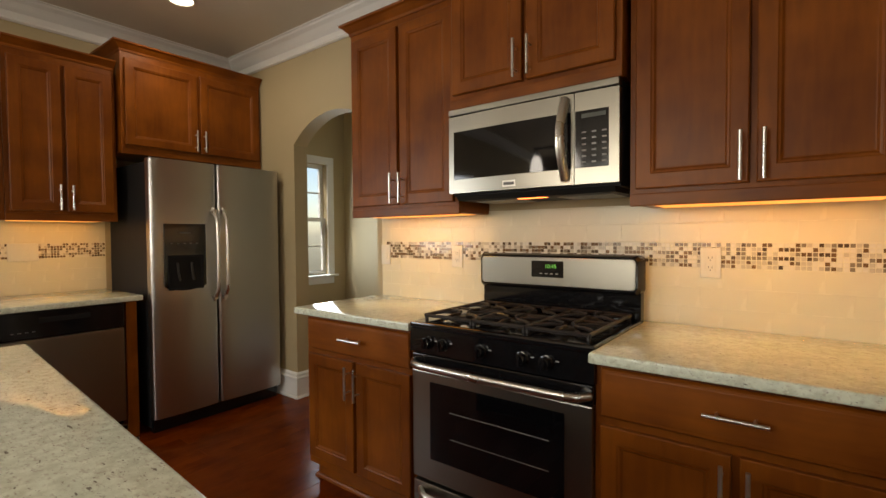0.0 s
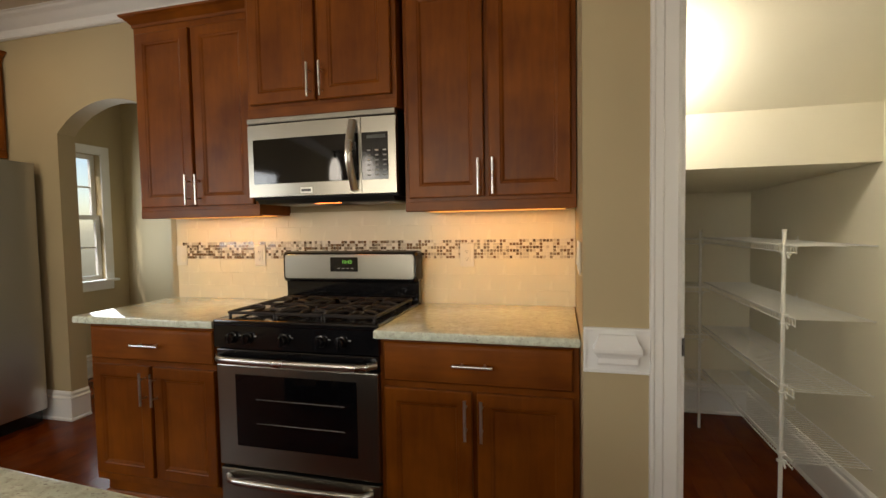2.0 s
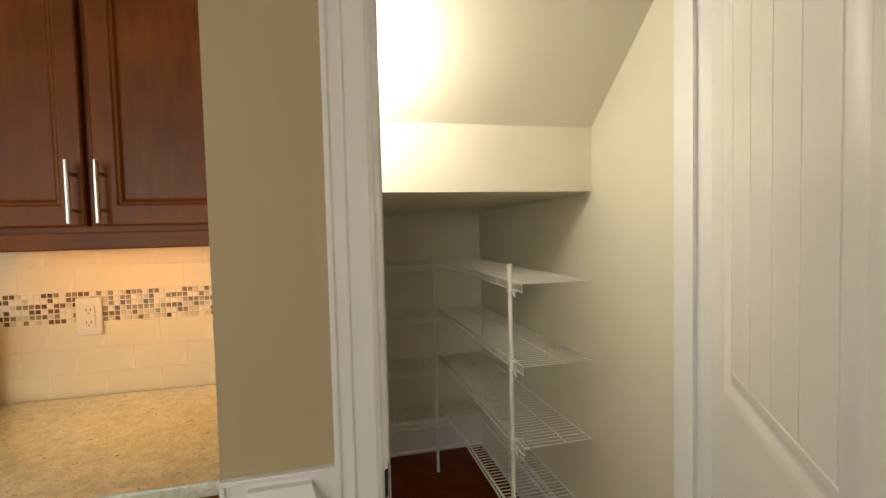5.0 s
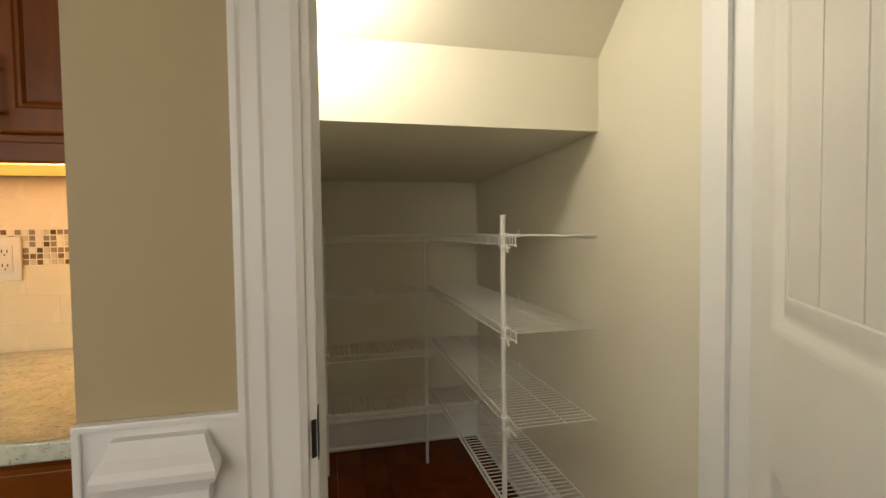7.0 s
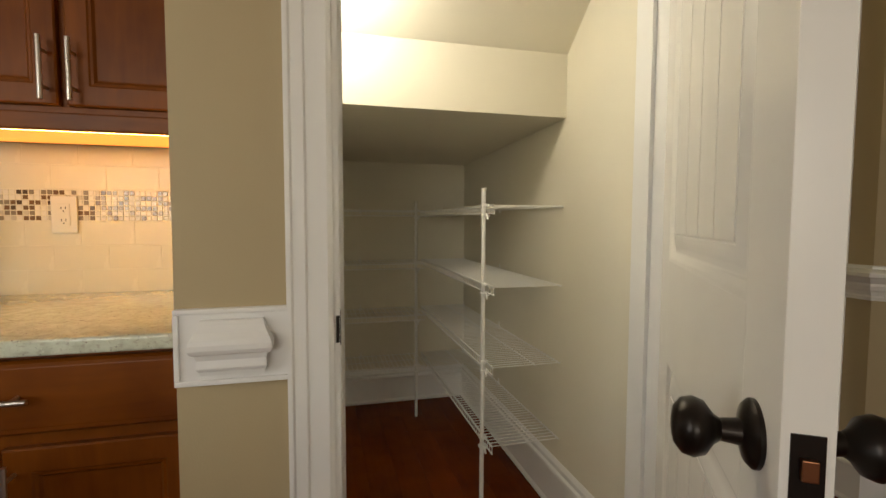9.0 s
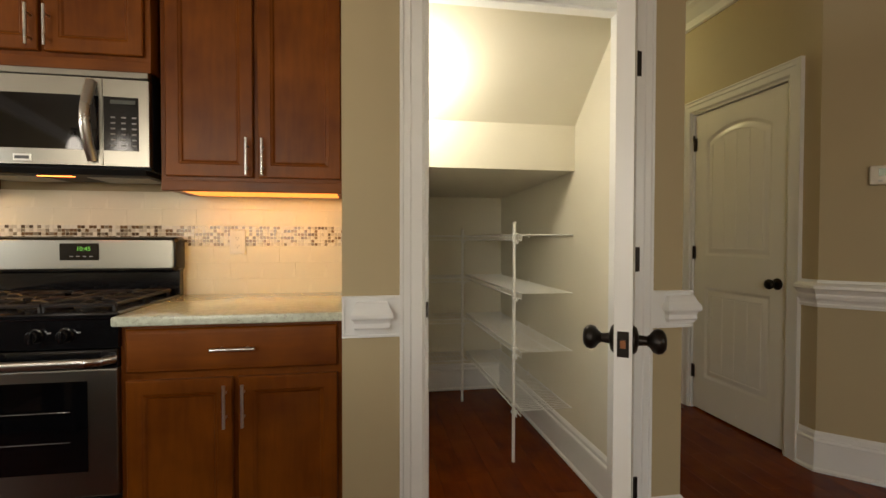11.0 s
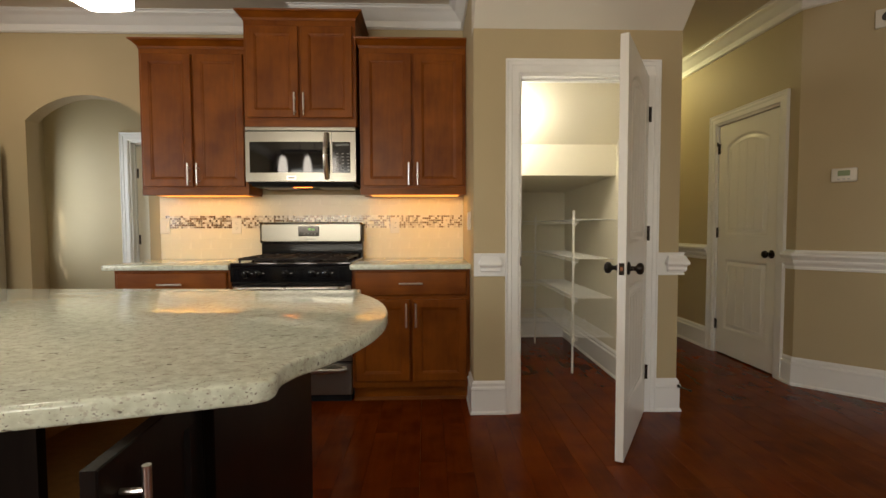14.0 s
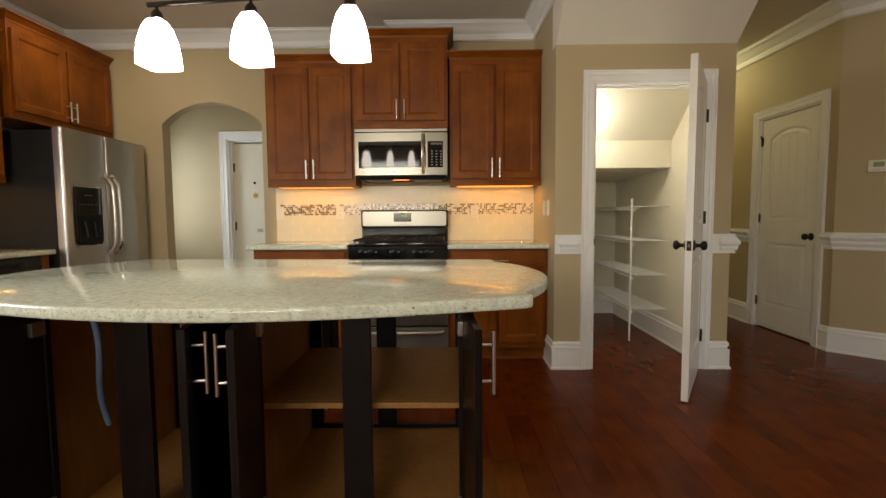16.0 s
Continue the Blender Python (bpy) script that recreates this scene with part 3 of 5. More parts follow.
def base_cabinet(x0, x1, label, m=None, left_end=False, d=0.6115):
    th = thing("base_cabinet", m or pose(0, RW - 0.003, 0), label, "base cabinet", "base cabinets")
    part("body", boxed(x0, -d, 0.10, x1, 0, 0.878, 0.0015), CHERRY, th)
    bm = boxed(x0 + 0.002, -d + 0.055, 0.0, x1 - 0.002, -0.02, 0.10)
    part("toe_kick", bm, CHERRY_H, th)
    bm = bmesh.new()
    sweep(bm, [(0, 0), (0.016, 0), (0.014, 0.010), (0.008, 0.018), (0, 0.019)], [(x0 + 0.002, -0.02), (x0 + 0.002, -d + 0.055), (x1 - 0.002, -d + 0.055)] if left_end else [(x0 + 0.002, -d + 0.055), (x1 - 0.002, -d + 0.055)])
    part("shoe_moulding", bm, CHERRY_H, th)
    g = 0.022
    bm = panel(x1 - x0 - 2 * g, 0.155, SLAB)
    bmesh.ops.translate(bm, verts=bm.verts, vec=(x0 + g, -d - 0.0005, 0.708))
    dr = part("drawer", bm, CHERRY_H, th)
    pull(dr, (x0 + x1) / 2, 0.788, 0.152, False, -d - 0.021)
    mid = (x0 + x1) / 2
    for s, (a, b) in enumerate(((x0 + g, mid - 0.010), (mid + 0.010, x1 - g))):
        bm = panel(b - a, 0.535, RAISED)
        bmesh.ops.translate(bm, verts=bm.verts, vec=(a, -d - 0.0005, 0.145))
        dr = part("door", bm, CHERRY, th)
        pull(dr, (b - 0.021) if s == 0 else (a + 0.021), 0.583, 0.154, True, -d - 0.0205)
    return th


base_cabinet(-0.645, 0.095, "cherry-stained base cabinet with a drawer and two doors", left_end=True, d=0.580)
base_cabinet(0.876, JX - 0.004, "cherry-stained base cabinet between range and pantry wall")


def worktop(name, outline, z, label, bevel=0.008, thick=0.036):
    bm = bmesh.new()
    vs = [bm.verts.new((x, y, z - thick)) for x, y in outline]
    fc = bm.faces.new(vs)
    ext = bmesh.ops.extrude_face_region(bm, geom=[fc])
    up = [v for v in ext["geom"] if isinstance(v, bmesh.types.BMVert)]
    bmesh.ops.translate(bm, verts=up, vec=(0, 0, thick))
    es = [e for e in bm.edges if abs(e.verts[0].co.z - e.verts[1].co.z) < 1e-6]
    bmesh.ops.bevel(bm, geom=es, offset=bevel, segments=3, affect="EDGES", profile=0.5)
    return tagged(part(name, bm, GRAN, None, "", True), label, "worktop")


worktop("worktop", [(-0.690, RW - 0.014), (-0.690, RW - 0.635), (0.098, RW - 0.635), (0.098, RW - 0.014)], 0.915, "light speckled granite worktop over the base cabinet")
worktop("worktop", [(0.874, RW - 0.014), (0.874, RW - 0.675), (JX - 0.003, RW - 0.675), (JX - 0.003, RW - 0.014)], 0.915, "light speckled granite worktop beside the range")

# ---- island ----
IY0, IY1, IX0, IX1 = -0.238, 0.886, -0.80, 1.104


def island_outline():
    pts = [(IX0, IY1), (IX1 - 0.012, IY1), (IX1, IY1 - 0.012), (IX1, IY1 - 0.06), (IX1 + 0.004, IY1 - 0.078)]
    cy, half, bul = 0.324, 0.464, 0.150
    rad = (half * half + bul * bul) / (2 * bul)
    span = math.asin(half / rad)
    for i in range(1, 24):
        a = span * (1 - 2 * i / 24)
        pts.append((IX1 + bul - rad + rad * math.cos(a), cy + rad * math.sin(a)))
    pts += [(IX1 + 0.012, -0.140), (IX1 + 0.008, -0.160), (IX1 + 0.010, -0.180), (IX1 + 0.014, IY0 + 0.028), (IX1 + 0.009, IY0 + 0.010), (IX1 - 0.012, IY0 - 0.006)]
    for i in range(1, 24):
        u = 0.03 + 0.97 * i / 24
        pts.append((IX1 - (IX1 - IX0) * u, IY0 - 0.225 * math.sin(math.pi * u)))
    pts += [(IX0 + 0.008, IY0 + 0.028), (IX0 + 0.012, -0.168)]
    for i in range(1, 24):
        a = span * (2 * i / 24 - 1)
        pts.append((IX0 - bul + rad - rad * math.cos(a), cy + rad * math.sin(a)))
    pts += [(IX0, IY1 - 0.06)]
    return [(x, y - 0.064 * (x - IX1)) for x, y in pts]


worktop("worktop", island_outline(), 0.905, "light speckled granite island top with bowed edges")

# island base: open dark frame with maple inside, its doors standing open
island = thing("island_cabinet", pose(-0.028, 0, 0), "espresso island cabinet with maple shelves and open doors", "island")
FY0, FY1 = -0.08, 0.66
BX0, BX1 = -0.44, 0.985
part("bottom_panel", boxed(BX0 + 0.02, FY0 + 0.02, 0.10, BX1 - 0.02, FY1 - 0.02, 0.118), MAPLE, island, "natural maple board")
part("toe_base", boxed(BX0 + 0.02, FY0 + 0.06, 0.0, BX1 - 0.02, FY1 - 0.06, 0.10), ESPRESSO, island)
for y in (FY0, FY1 - 0.019):
    part("top_rail", boxed(BX0 + 0.02, y, 0.835, BX1 - 0.02, y + 0.019, 0.8685), ESPRESSO, island)
    part("bottom_rail", boxed(BX0 + 0.02, y, 0.085, BX1 - 0.02, y + 0.019, 0.135), ESPRESSO, island)
    for x0, x1 in ((BX0 + 0.02, -0.385), (-0.165, -0.055), (0.15, 0.225), (0.226, 0.30), (0.562, 0.655), (0.935, BX1 - 0.02)):
        part("stile", boxed(x0, y - 0.002, 0.10, x1, y + 0.021, 0.867, 0.002), ESPRESSO, island)
for x in (BX0, BX1 - 0.02):
    part("side_panel", boxed(x, FY0, 0.0, x + 0.02, FY1, 0.869, 0.002), ESPRESSO, island)
for x in (0.205, 0.228):
    part("partition", boxed(x, FY0 + 0.022, 0.118, x + 0.018, FY1 - 0.022, 0.835), MAPLE, island, "natural maple board")
for x in (BX0 + 0.021, BX1 - 0.03):
    part("lining", boxed(x, FY0 + 0.022, 0.118, x + 0.008, FY1 - 0.022, 0.835), MAPLE, island, "natural maple board")
part("shelf", boxed(0.247, FY0 + 0.05, 0.495, BX1 - 0.031, FY1 - 0.03, 0.514, 0.002), MAPLE, island, "natural maple shelf")


def island_door(x, y, width, turn, handle_side, far=False):
    """A dark panel door on its hinge line at (x, y), turned about z; its outer face is local -y."""
    bm = panel(width, 0.725, [(0, 0), (0, 0.018), (0.002, 0.020), (0.055, 0.020), (0.062, 0.012), (0.066, 0.012)])
    if handle_side < 0:
        bmesh.ops.scale(bm, vec=(-1, 1, 1), verts=bm.verts)
    dr = part("door", bm, ESPRESSO, island)
    dr.matrix_local = pose(x, y, 0.125, 0, 0, turn)
    pull(dr, handle_side * (width - 0.045), 0.625, 0.165, True, -0.021)
    for z in (0.08, 0.66):
        lo, hi = sorted((0.0, 0.045 * handle_side))
        part("hinge", boxed(lo, 0.0, z - 0.022, hi, 0.016, z + 0.022, 0.002), NICKEL, dr, "nickel concealed hinge")
    return dr


# near side, then the range side
island_door(0.945, FY0 - 0.004, 0.315, 94, -1)
island_door(0.300, FY0 - 0.004, 0.315, -78, 1)
island_door(0.155, FY0 - 0.004, 0.315, 102, -1)
island_door(-0.392, FY0 - 0.004, 0.300, -97, 1)
island_door(0.300, FY1 + 0.004, 0.345, 288, -1)
island_door(0.155, FY1 + 0.004, 0.345, 68, 1)

bm = bmesh.new()
tube(bm, [(-0.335 + 0.016 * math.sin(i * 0.42), FY0 + 0.10 + 0.006 * i, 0.859 - 0.034 * i) for i in range(15)], 0.011, 10)
cord = thing("power_cord", pose(-0.020, 0, 0), "grey-blue flexible conduit hanging under the island top", "cable")
part("conduit", bm, mat("grey_blue_conduit", (0.10, 0.14, 0.22), 0.5), cord, "", True)
part("fitting", boxed(-0.372, FY0 + 0.075, 0.869, -0.300, FY0 + 0.14, 0.8685, 0.003), NICKEL, cord, "metal box fitting")

# ---- refrigerator ----
FR = thing("refrigerator", pose(-2.600, 1.828, 0, 0, 0, 90), "stainless side-by-side refrigerator with a black dispenser", "refrigerator")
part("body", boxed(0.004, -0.640, 0.03, 0.921, 0, 1.770, 0.004), BLACKM, FR, "black textured steel side")
part("grille", boxed(0.01, -0.66, 0.0, 0.915, -0.60, 0.090, 0.004), BLACK, FR, "black toe grille")
SPL = 0.430
for a, b in ((0.0, SPL - 0.004), (SPL + 0.004, 0.925)):
    bm = bmesh.new()
    n = 14
    prof = [(a, -0.645), (a, -0.690)] + [(a + 0.022 * (1 - math.cos(math.pi / 2 * i / 5)), -0.690 - 0.022 * math.sin(math.pi / 2 * i / 5)) for i in range(1, 6)]
    prof += [(a + (b - a) * i / n, -0.712 - 0.008 * math.sin(math.pi * i / n)) for i in range(1, n)]
    prof += [(b - 0.022 * (1 - math.cos(math.pi / 2 * i / 5)), -0.690 - 0.022 * math.sin(math.pi / 2 * i / 5)) for i in range(5, 0, -1)] + [(b, -0.690), (b, -0.645)]
    prism(bm, prof, "z", 0.100, 1.788)
    part("door", bm, STEEL_V, FR, "brushed stainless door", True)
bm = bmesh.new()
px0, px1, pz0, pz1 = 0.072, 0.338, 0.925, 1.368
pts = [(px0, pz1), (px0, pz0 + 0.03)] + [(px0 + (px1 - px0) * k / 10, pz0 + 0.018 - 0.018 * math.sin(math.pi * k / 10)) for k in range(1, 10)] + [(px1, pz0 + 0.03), (px1, pz1)]
prism(bm, pts, "y", -0.722, -0.7285)
disp = part("dispenser", bm, BLACK, FR, "gloss black ice and water dispenser")
bm = bmesh.new()
loops(bm, [[(px0 + 0.02, -0.7288, 0.93), (px1 - 0.02, -0.7288, 0.93), (px1 - 0.02, -0.7288, 1.16), (px0 + 0.02, -0.7288, 1.16)], [(px0 + 0.02, -0.7330, 0.93), (px1 - 0.02, -0.7330, 0.93), (px1 - 0.02, -0.7330, 1.16), (px0 + 0.02, -0.7330, 1.16)],
           [(px0 + 0.03, -0.7330, 0.94), (px1 - 0.03, -0.7330, 0.94), (px1 - 0.03, -0.7330, 1.15), (px0 + 0.03, -0.7330, 1.15)], [(px0 + 0.035, -0.7292, 0.945), (px1 - 0.035, -0.7292, 0.945), (px1 - 0.035, -0.7292, 1.145), (px0 + 0.035, -0.7292, 1.145)]])
part("bezel", bm, BLACKM, disp)
bm = bmesh.new()
for k in range(2):
    x = 0.15 + 0.09 * k
    tube(bm, [(x, -0.731, 1.11), (x, -0.738, 1.06), (x + 0.012, -0.736, 0.99)], 0.012, 8, 0.5)
part("paddle", bm, mat("grey_plastic", (0.045, 0.045, 0.045), 0.3), disp, "grey dispenser paddles", True)
bm = bmesh.new()
for k in range(5):
    box(bm, 0.11 + 0.04 * k, -0.7296, 1.235, 0.125 + 0.04 * k, -0.7286, 1.241)
box(bm, 0.16, -0.7296, 1.305, 0.24, -0.7286, 1.311)
tagged(part("markings", bm, mat("grey_print", (0.12, 0.12, 0.12), 0.4), disp), kind="stuff")
for x in (SPL - 0.034, SPL + 0.034):
    bm = bmesh.new()
    pts = []
    for i in range(17):
        u = i / 16
        pts.append((x, -0.722 - 0.055 * min(1, math.sin(math.pi * u) * 2.6) - 0.008 * math.sin(math.pi * u), 0.835 + 0.645 * u))
    tube(bm, pts, 0.013, 12)
    for z in (0.858, 1.457):
        rod(bm, (x, -0.718, z), (x, -0.752, z), 0.015, 12)
    part("handle", bm, NICKEL, FR, "curved satin metal handle", True)

# ---- wall cabinets and dishwasher beside the refrigerator ----
WL = pose(LW + 0.003, 0, 0, 0, 0, 90)
ca = wall_cabinet(1.21, 1.770, 1.385, 2.395, 0.37, "cherry-stained two-door wall cabinet beside the refrigerator", WL)
cabinet_crown(ca, 1.21, 1.770, 0.352, 2.442, False, False)
cb = wall_cabinet(0.64, 1.208, 1.385, 2.395, 0.37, "cherry-stained two-door wall cabinet above the dishwasher run", WL)
cabinet_crown(cb, 0.64, 1.208, 0.352, 2.442, False, False)
cc = wall_cabinet(1.785, 2.790, 1.842, 2.525, 0.43, "deep cherry-stained cabinet over the refrigerator", WL, 0.085)
cabinet_crown(cc, 1.785, 2.790, 0.412, 2.572, True, False)

worktop("worktop", [(LW + 0.014, 1.800), (LW + 0.014, 0.45), (LW + 0.655, 0.45), (LW + 0.655, 1.800)], 0.912, "light speckled granite worktop over the dishwasher")
DW = thing("dishwasher", pose(LW + 0.003, 1.105, 0, 0, 0, 90), "stainless dishwasher with a black control strip", "dishwasher")
part("body", boxed(0.004, -0.57, 0.09, 0.596, -0.02, 0.872), BLACKM, DW)
part("door", boxed(0.004, -0.625, 0.125, 0.596, -0.571, 0.715, 0.006), STEEL, DW, "brushed stainless door panel")
cs = part("control_strip", boxed(0.004, -0.630, 0.720, 0.596, -0.571, 0.868, 0.006), BLACK, DW, "gloss black control strip")
part("kick_plate", boxed(0.01, -0.54, 0.0, 0.59, -0.50, 0.10, 0.002), BLACK, DW)
part("pocket_handle", boxed(0.18, -0.6335, 0.805, 0.42, -0.6302, 0.835, 0.001), BLACKM, cs)
bm = bmesh.new()
for k in range(4):
    box(bm, 0.06 + 0.03 * k, -0.6318, 0.758, 0.075 + 0.03 * k, -0.6304, 0.764)
tagged(part("markings", bm, mat("faint_print", (0.12, 0.12, 0.12), 0.4), cs), kind="stuff")
ep = thing("end_panel", pose(LW + 0.003, 1.712, 0, 0, 0, 90), "cherry-stained end panel beside the dishwasher", "cabinet panel")
part("board", boxed(0.0, -0.62, 0.0, 0.062, 0, 0.874, 0.002), CHERRY, ep)
base_cabinet(0.47, 1.102, "cherry-stained base cabinet next to the dishwasher", WL)

# ---- range ----
RX0, RX1 = 0.112, 0.880
RG = thing("gas_range", pose(RX0, 2.662, 0), "stainless and black freestanding gas range", "range")
RWD = RX1 - RX0
RF = -0.622
part("body", boxed(0.0, RF + 0.036, 0.045, RWD, -0.01, 0.897, 0.003), BLACKM, RG, "black enamel side")
bm = boxed(-0.002, RF - 0.004, 0.900, RWD + 0.002, -0.075, 0.926, 0.008)
part("cooktop", bm, BLACK, RG, "gloss black enamel cooktop")
bm = bmesh.new()
prism(bm, [(RF + 0.034, 0.800), (RF - 0.004, 0.804), (RF - 0.002, 0.900), (RF + 0.034, 0.900)], "x", 0.0, RWD)
cp = part("control_panel", bm, BLACK, RG, "gloss black knob panel")
for f in (0.125, 0.222, 0.450, 0.672, 0.790):
    bm = bmesh.new()
    lathe(bm, [(0.026, 0.0), (0.026, 0.006), (0.0215, 0.008), (0.019, 0.028), (0.016, 0.031)], 20)
    box(bm, -0.005, -0.021, 0.024, 0.005, 0.021, 0.036, 0.002)
    bmesh.ops.transform(bm, matrix=pose(RWD * f, RF - 0.003, 0.850, 91), verts=bm.verts)
    part("knob", bm, BLACK, cp, "black turning knob", True)
    bm = boxed(RWD * f + 0.032, RF - 0.0042, 0.857, RWD * f + 0.044, RF - 0.0034, 0.861)
    part("mark", bm, mat("white_print", (0.4, 0.4, 0.4), 0.5), cp)
# oven door
door = part("oven_door", boxed(0.006, RF, 0.283, RWD - 0.006, RF + 0.034, 0.730, 0.006), STEEL, RG, "brushed stainless oven door")
part("upper_band", boxed(0.006, RF + 0.003, 0.732, RWD - 0.006, RF + 0.034, 0.796, 0.004), BLACK, door, "gloss black band")
part("window", boxed(0.100, RF - 0.0025, 0.375, RWD - 0.100, RF - 0.0005, 0.690, 0.001), GLASSB, door, "dark oven glass")
bm = bmesh.new()
for z in (0.480, 0.585):
    rod(bm, (0.20, RF - 0.0030, z), (RWD - 0.155, RF - 0.0030, z), 0.0012, 6)
part("rack", bm, mat("dim_chrome_wire", (0.22, 0.21, 0.20), 0.3, 1.0), door, "oven rack wires behind the glass")


def bow_handle(parent, z, y, x0, x1, r, out):
    bm = bmesh.new()
    pts = []
    for i in range(25):
        u = i / 24
        e = min(1.0, min(u, 1 - u) / 0.07)
        pts.append((x0 + (x1 - x0) * u, y - out * math.sin(e * math.pi / 2) - 0.012 * math.sin(math.pi * u), z))
    tube(bm, pts, r, 14, 1.25)
    return part("handle", bm, NICKEL, parent, "bowed stainless handle", True)


bow_handle(door, 0.762, RF + 0.004, 0.018, RWD - 0.018, 0.0145, 0.048)
drw = part("drawer", boxed(0.006, RF + 0.003, 0.060, RWD - 0.006, RF + 0.034, 0.268, 0.006), STEEL, RG, "brushed stainless storage drawer")
bow_handle(drw, 0.230, RF + 0.004, 0.045, RWD - 0.045, 0.0135, 0.034)
part("base", boxed(0.02, RF + 0.06, 0.0, RWD - 0.02, -0.05, 0.045), BLACKM, RG)
# backguard
part("riser", boxed(0.004, -0.060, 0.905, RWD - 0.004, -0.012, 1.035, 0.004), BLACK, RG, "gloss black riser")
bm = bmesh.new()
rows = []
for off, y in ((0.0, -0.050), (0.0, -0.120), (0.010, -0.134)):
    ring = []
    x0, x1, z0, z1, r = -0.001 + off, RWD + 0.001 - off, 1.028 + off, 1.190 - off, 0.022
    for cx, cz, a0 in ((x1 - r, z1 - r, 0), (x0 + r, z1 - r, 90), (x0 + r, z0 + r, 180), (x1 - r, z0 + r, 270)):
        for k in range(6):
            a = radians(a0 + 18 * k)
            ring.append((cx + r * math.cos(a), y, cz + r * math.sin(a)))
    rows.append(ring)
loops(bm, rows)
bg = part("backguard", bm, BLACK, RG, "black backguard frame", True)
bg.location.y = 0.040
bm = bmesh.new()
rows = []
for off, y in ((0.016, -0.1335), (0.016, -0.1365), (0.019, -0.1380)):
    ring = []
    x0, x1, z0, z1, r = off, RWD - off, 1.030 + off, 1.190 - off * 0.9, 0.016
    for cx, cz, a0 in ((x1 - r, z1 - r, 0), (x0 + r, z1 - r, 90), (x0 + r, z0 + r, 180), (x1 - r, z0 + r, 270)):
        for k in range(6):
            a = radians(a0 + 18 * k)
            ring.append((cx + r * math.cos(a), y, cz + r * math.sin(a)))
    rows.append(ring)
loops(bm, rows)
part("face", bm, STEEL, bg, "brushed stainless face")
clock = part("clock_panel", boxed(0.290, -0.1415, 1.085, 0.445, -0.1378, 1.160, 0.003), BLACK, bg, "black clock panel")


def lettering(name, text, size, m, material, parent):
    cu = bpy.data.curves.new(name, "FONT")
    cu.body, cu.size, cu.align_x, cu.align_y, cu.extrude = text, size, "CENTER", "CENTER", 0.0004
    tmp = bpy.data.objects.new(name, cu)
    scene.collection.objects.link(tmp)
    me = bpy.data.meshes.new_from_object(tmp.evaluated_get(bpy.context.evaluated_depsgraph_get()))
    bpy.data.objects.remove(tmp)
    me.materials.clear()
    me.materials.append(material)
    ob = new(name, me)
    ob.parent = parent
    ob.matrix_local = m
    return ob


lettering("clock_digits", "10:45", 0.026, pose(0.385, -0.1424, 1.135, 90), glow("green_digits", (0.20, 0.75, 0.10), 0.28), clock)
bm = bmesh.new()
for k in range(4):
    box(bm, 0.330 + 0.026 * k, -0.1422, 1.100, 0.344 + 0.026 * k, -0.1413, 1.104)
box(bm, 0.335, -0.1392, 1.058, 0.425, -0.1380, 1.063)
part("markings", bm, mat("grey_marking", (0.25, 0.25, 0.24), 0.4), clock)
# grates and burners
burner_spots = ((0.155, -0.465, 0.040), (0.155, -0.205, 0.034), (0.38, -0.335, 0.046), (0.605, -0.465, 0.036), (0.605, -0.205, 0.034))
for x, y, r in burner_spots:
    bm = bmesh.new()
    lathe(bm, [(r + 0.018, 0.925), (r + 0.016, 0.930), (r, 0.932), (r, 0.939), (r - 0.004, 0.944), (r * 0.4, 0.946)], 24, pose(x, y, 0))
    part("burner", bm, IRON, RG, "black burner cap", True)
for g0, g1 in ((0.030, 0.262), (0.268, 0.492), (0.498, 0.730)):
    bm = bmesh.new()
    zt, r = 0.945, 0.0078
    y0, y1 = -0.562, -0.088
    ring = [(g0, y0, zt), (g1, y0, zt), (g1, y1, zt), (g0, y1, zt)]
    for i in range(4):
        tube(bm, [ring[i], ring[(i + 1) % 4]], r, 6)
    cx = (g0 + g1) / 2
    tube(bm, [(g0, (y0 + y1) / 2, zt), (g1, (y0 + y1) / 2, zt)], r, 6)
    for cy in ((y0 * 0.75 + y1 * 0.25), (y0 * 0.25 + y1 * 0.75)):
        for ang in range(0, 360, 60):
            a = radians(ang + 30)
            q0 = (cx + 0.030 * math.cos(a), cy + 0.030 * math.sin(a), zt + 0.004)
            q1 = (min(g1, max(g0, cx + 0.15 * math.cos(a))), min(y1, max(y0, cy + 0.13 * math.sin(a))), zt)
            tube(bm, [q0, ((q0[0] + q1[0]) / 2, (q0[1] + q1[1]) / 2, zt + 0.007), q1], r * 0.9, 6)
    for fx in (g0 + 0.004, g1 - 0.004):
        for fy in (y0 + 0.004, y1 - 0.004, (y0 + y1) / 2):
            rod(bm, (fx, fy, zt), (fx, fy, 0.925), r, 6)
    part("grate", bm, IRON, RG, "cast iron grate", True)

# ---- microwave ----
MW = thing("microwave", pose(0.124, RW - 0.004, 1.455), "stainless over-the-range microwave with a dark glass door", "microwave", kind="")
MWW, MWH, MWD = 0.752, 0.384, 0.372
part("body", boxed(0.003, -MWD + 0.035, 0.0, MWW - 0.003, 0, MWH, 0.003), BLACKM, MW, "black painted case")
bm = boxed(0.0, -MWD - 0.004, MWH - 0.024, MWW, -MWD + 0.036, MWH, 0.003)
part("vent_strip", bm, STEEL, MW, "brushed stainless vent strip")
part("vent_slot", boxed(0.004, -MWD + 0.004, MWH - 0.031, MWW - 0.004, -MWD + 0.036, MWH - 0.0245), BLACK, MW)
bm = bmesh.new()
dx1, dz1 = 0.588, MWH - 0.032


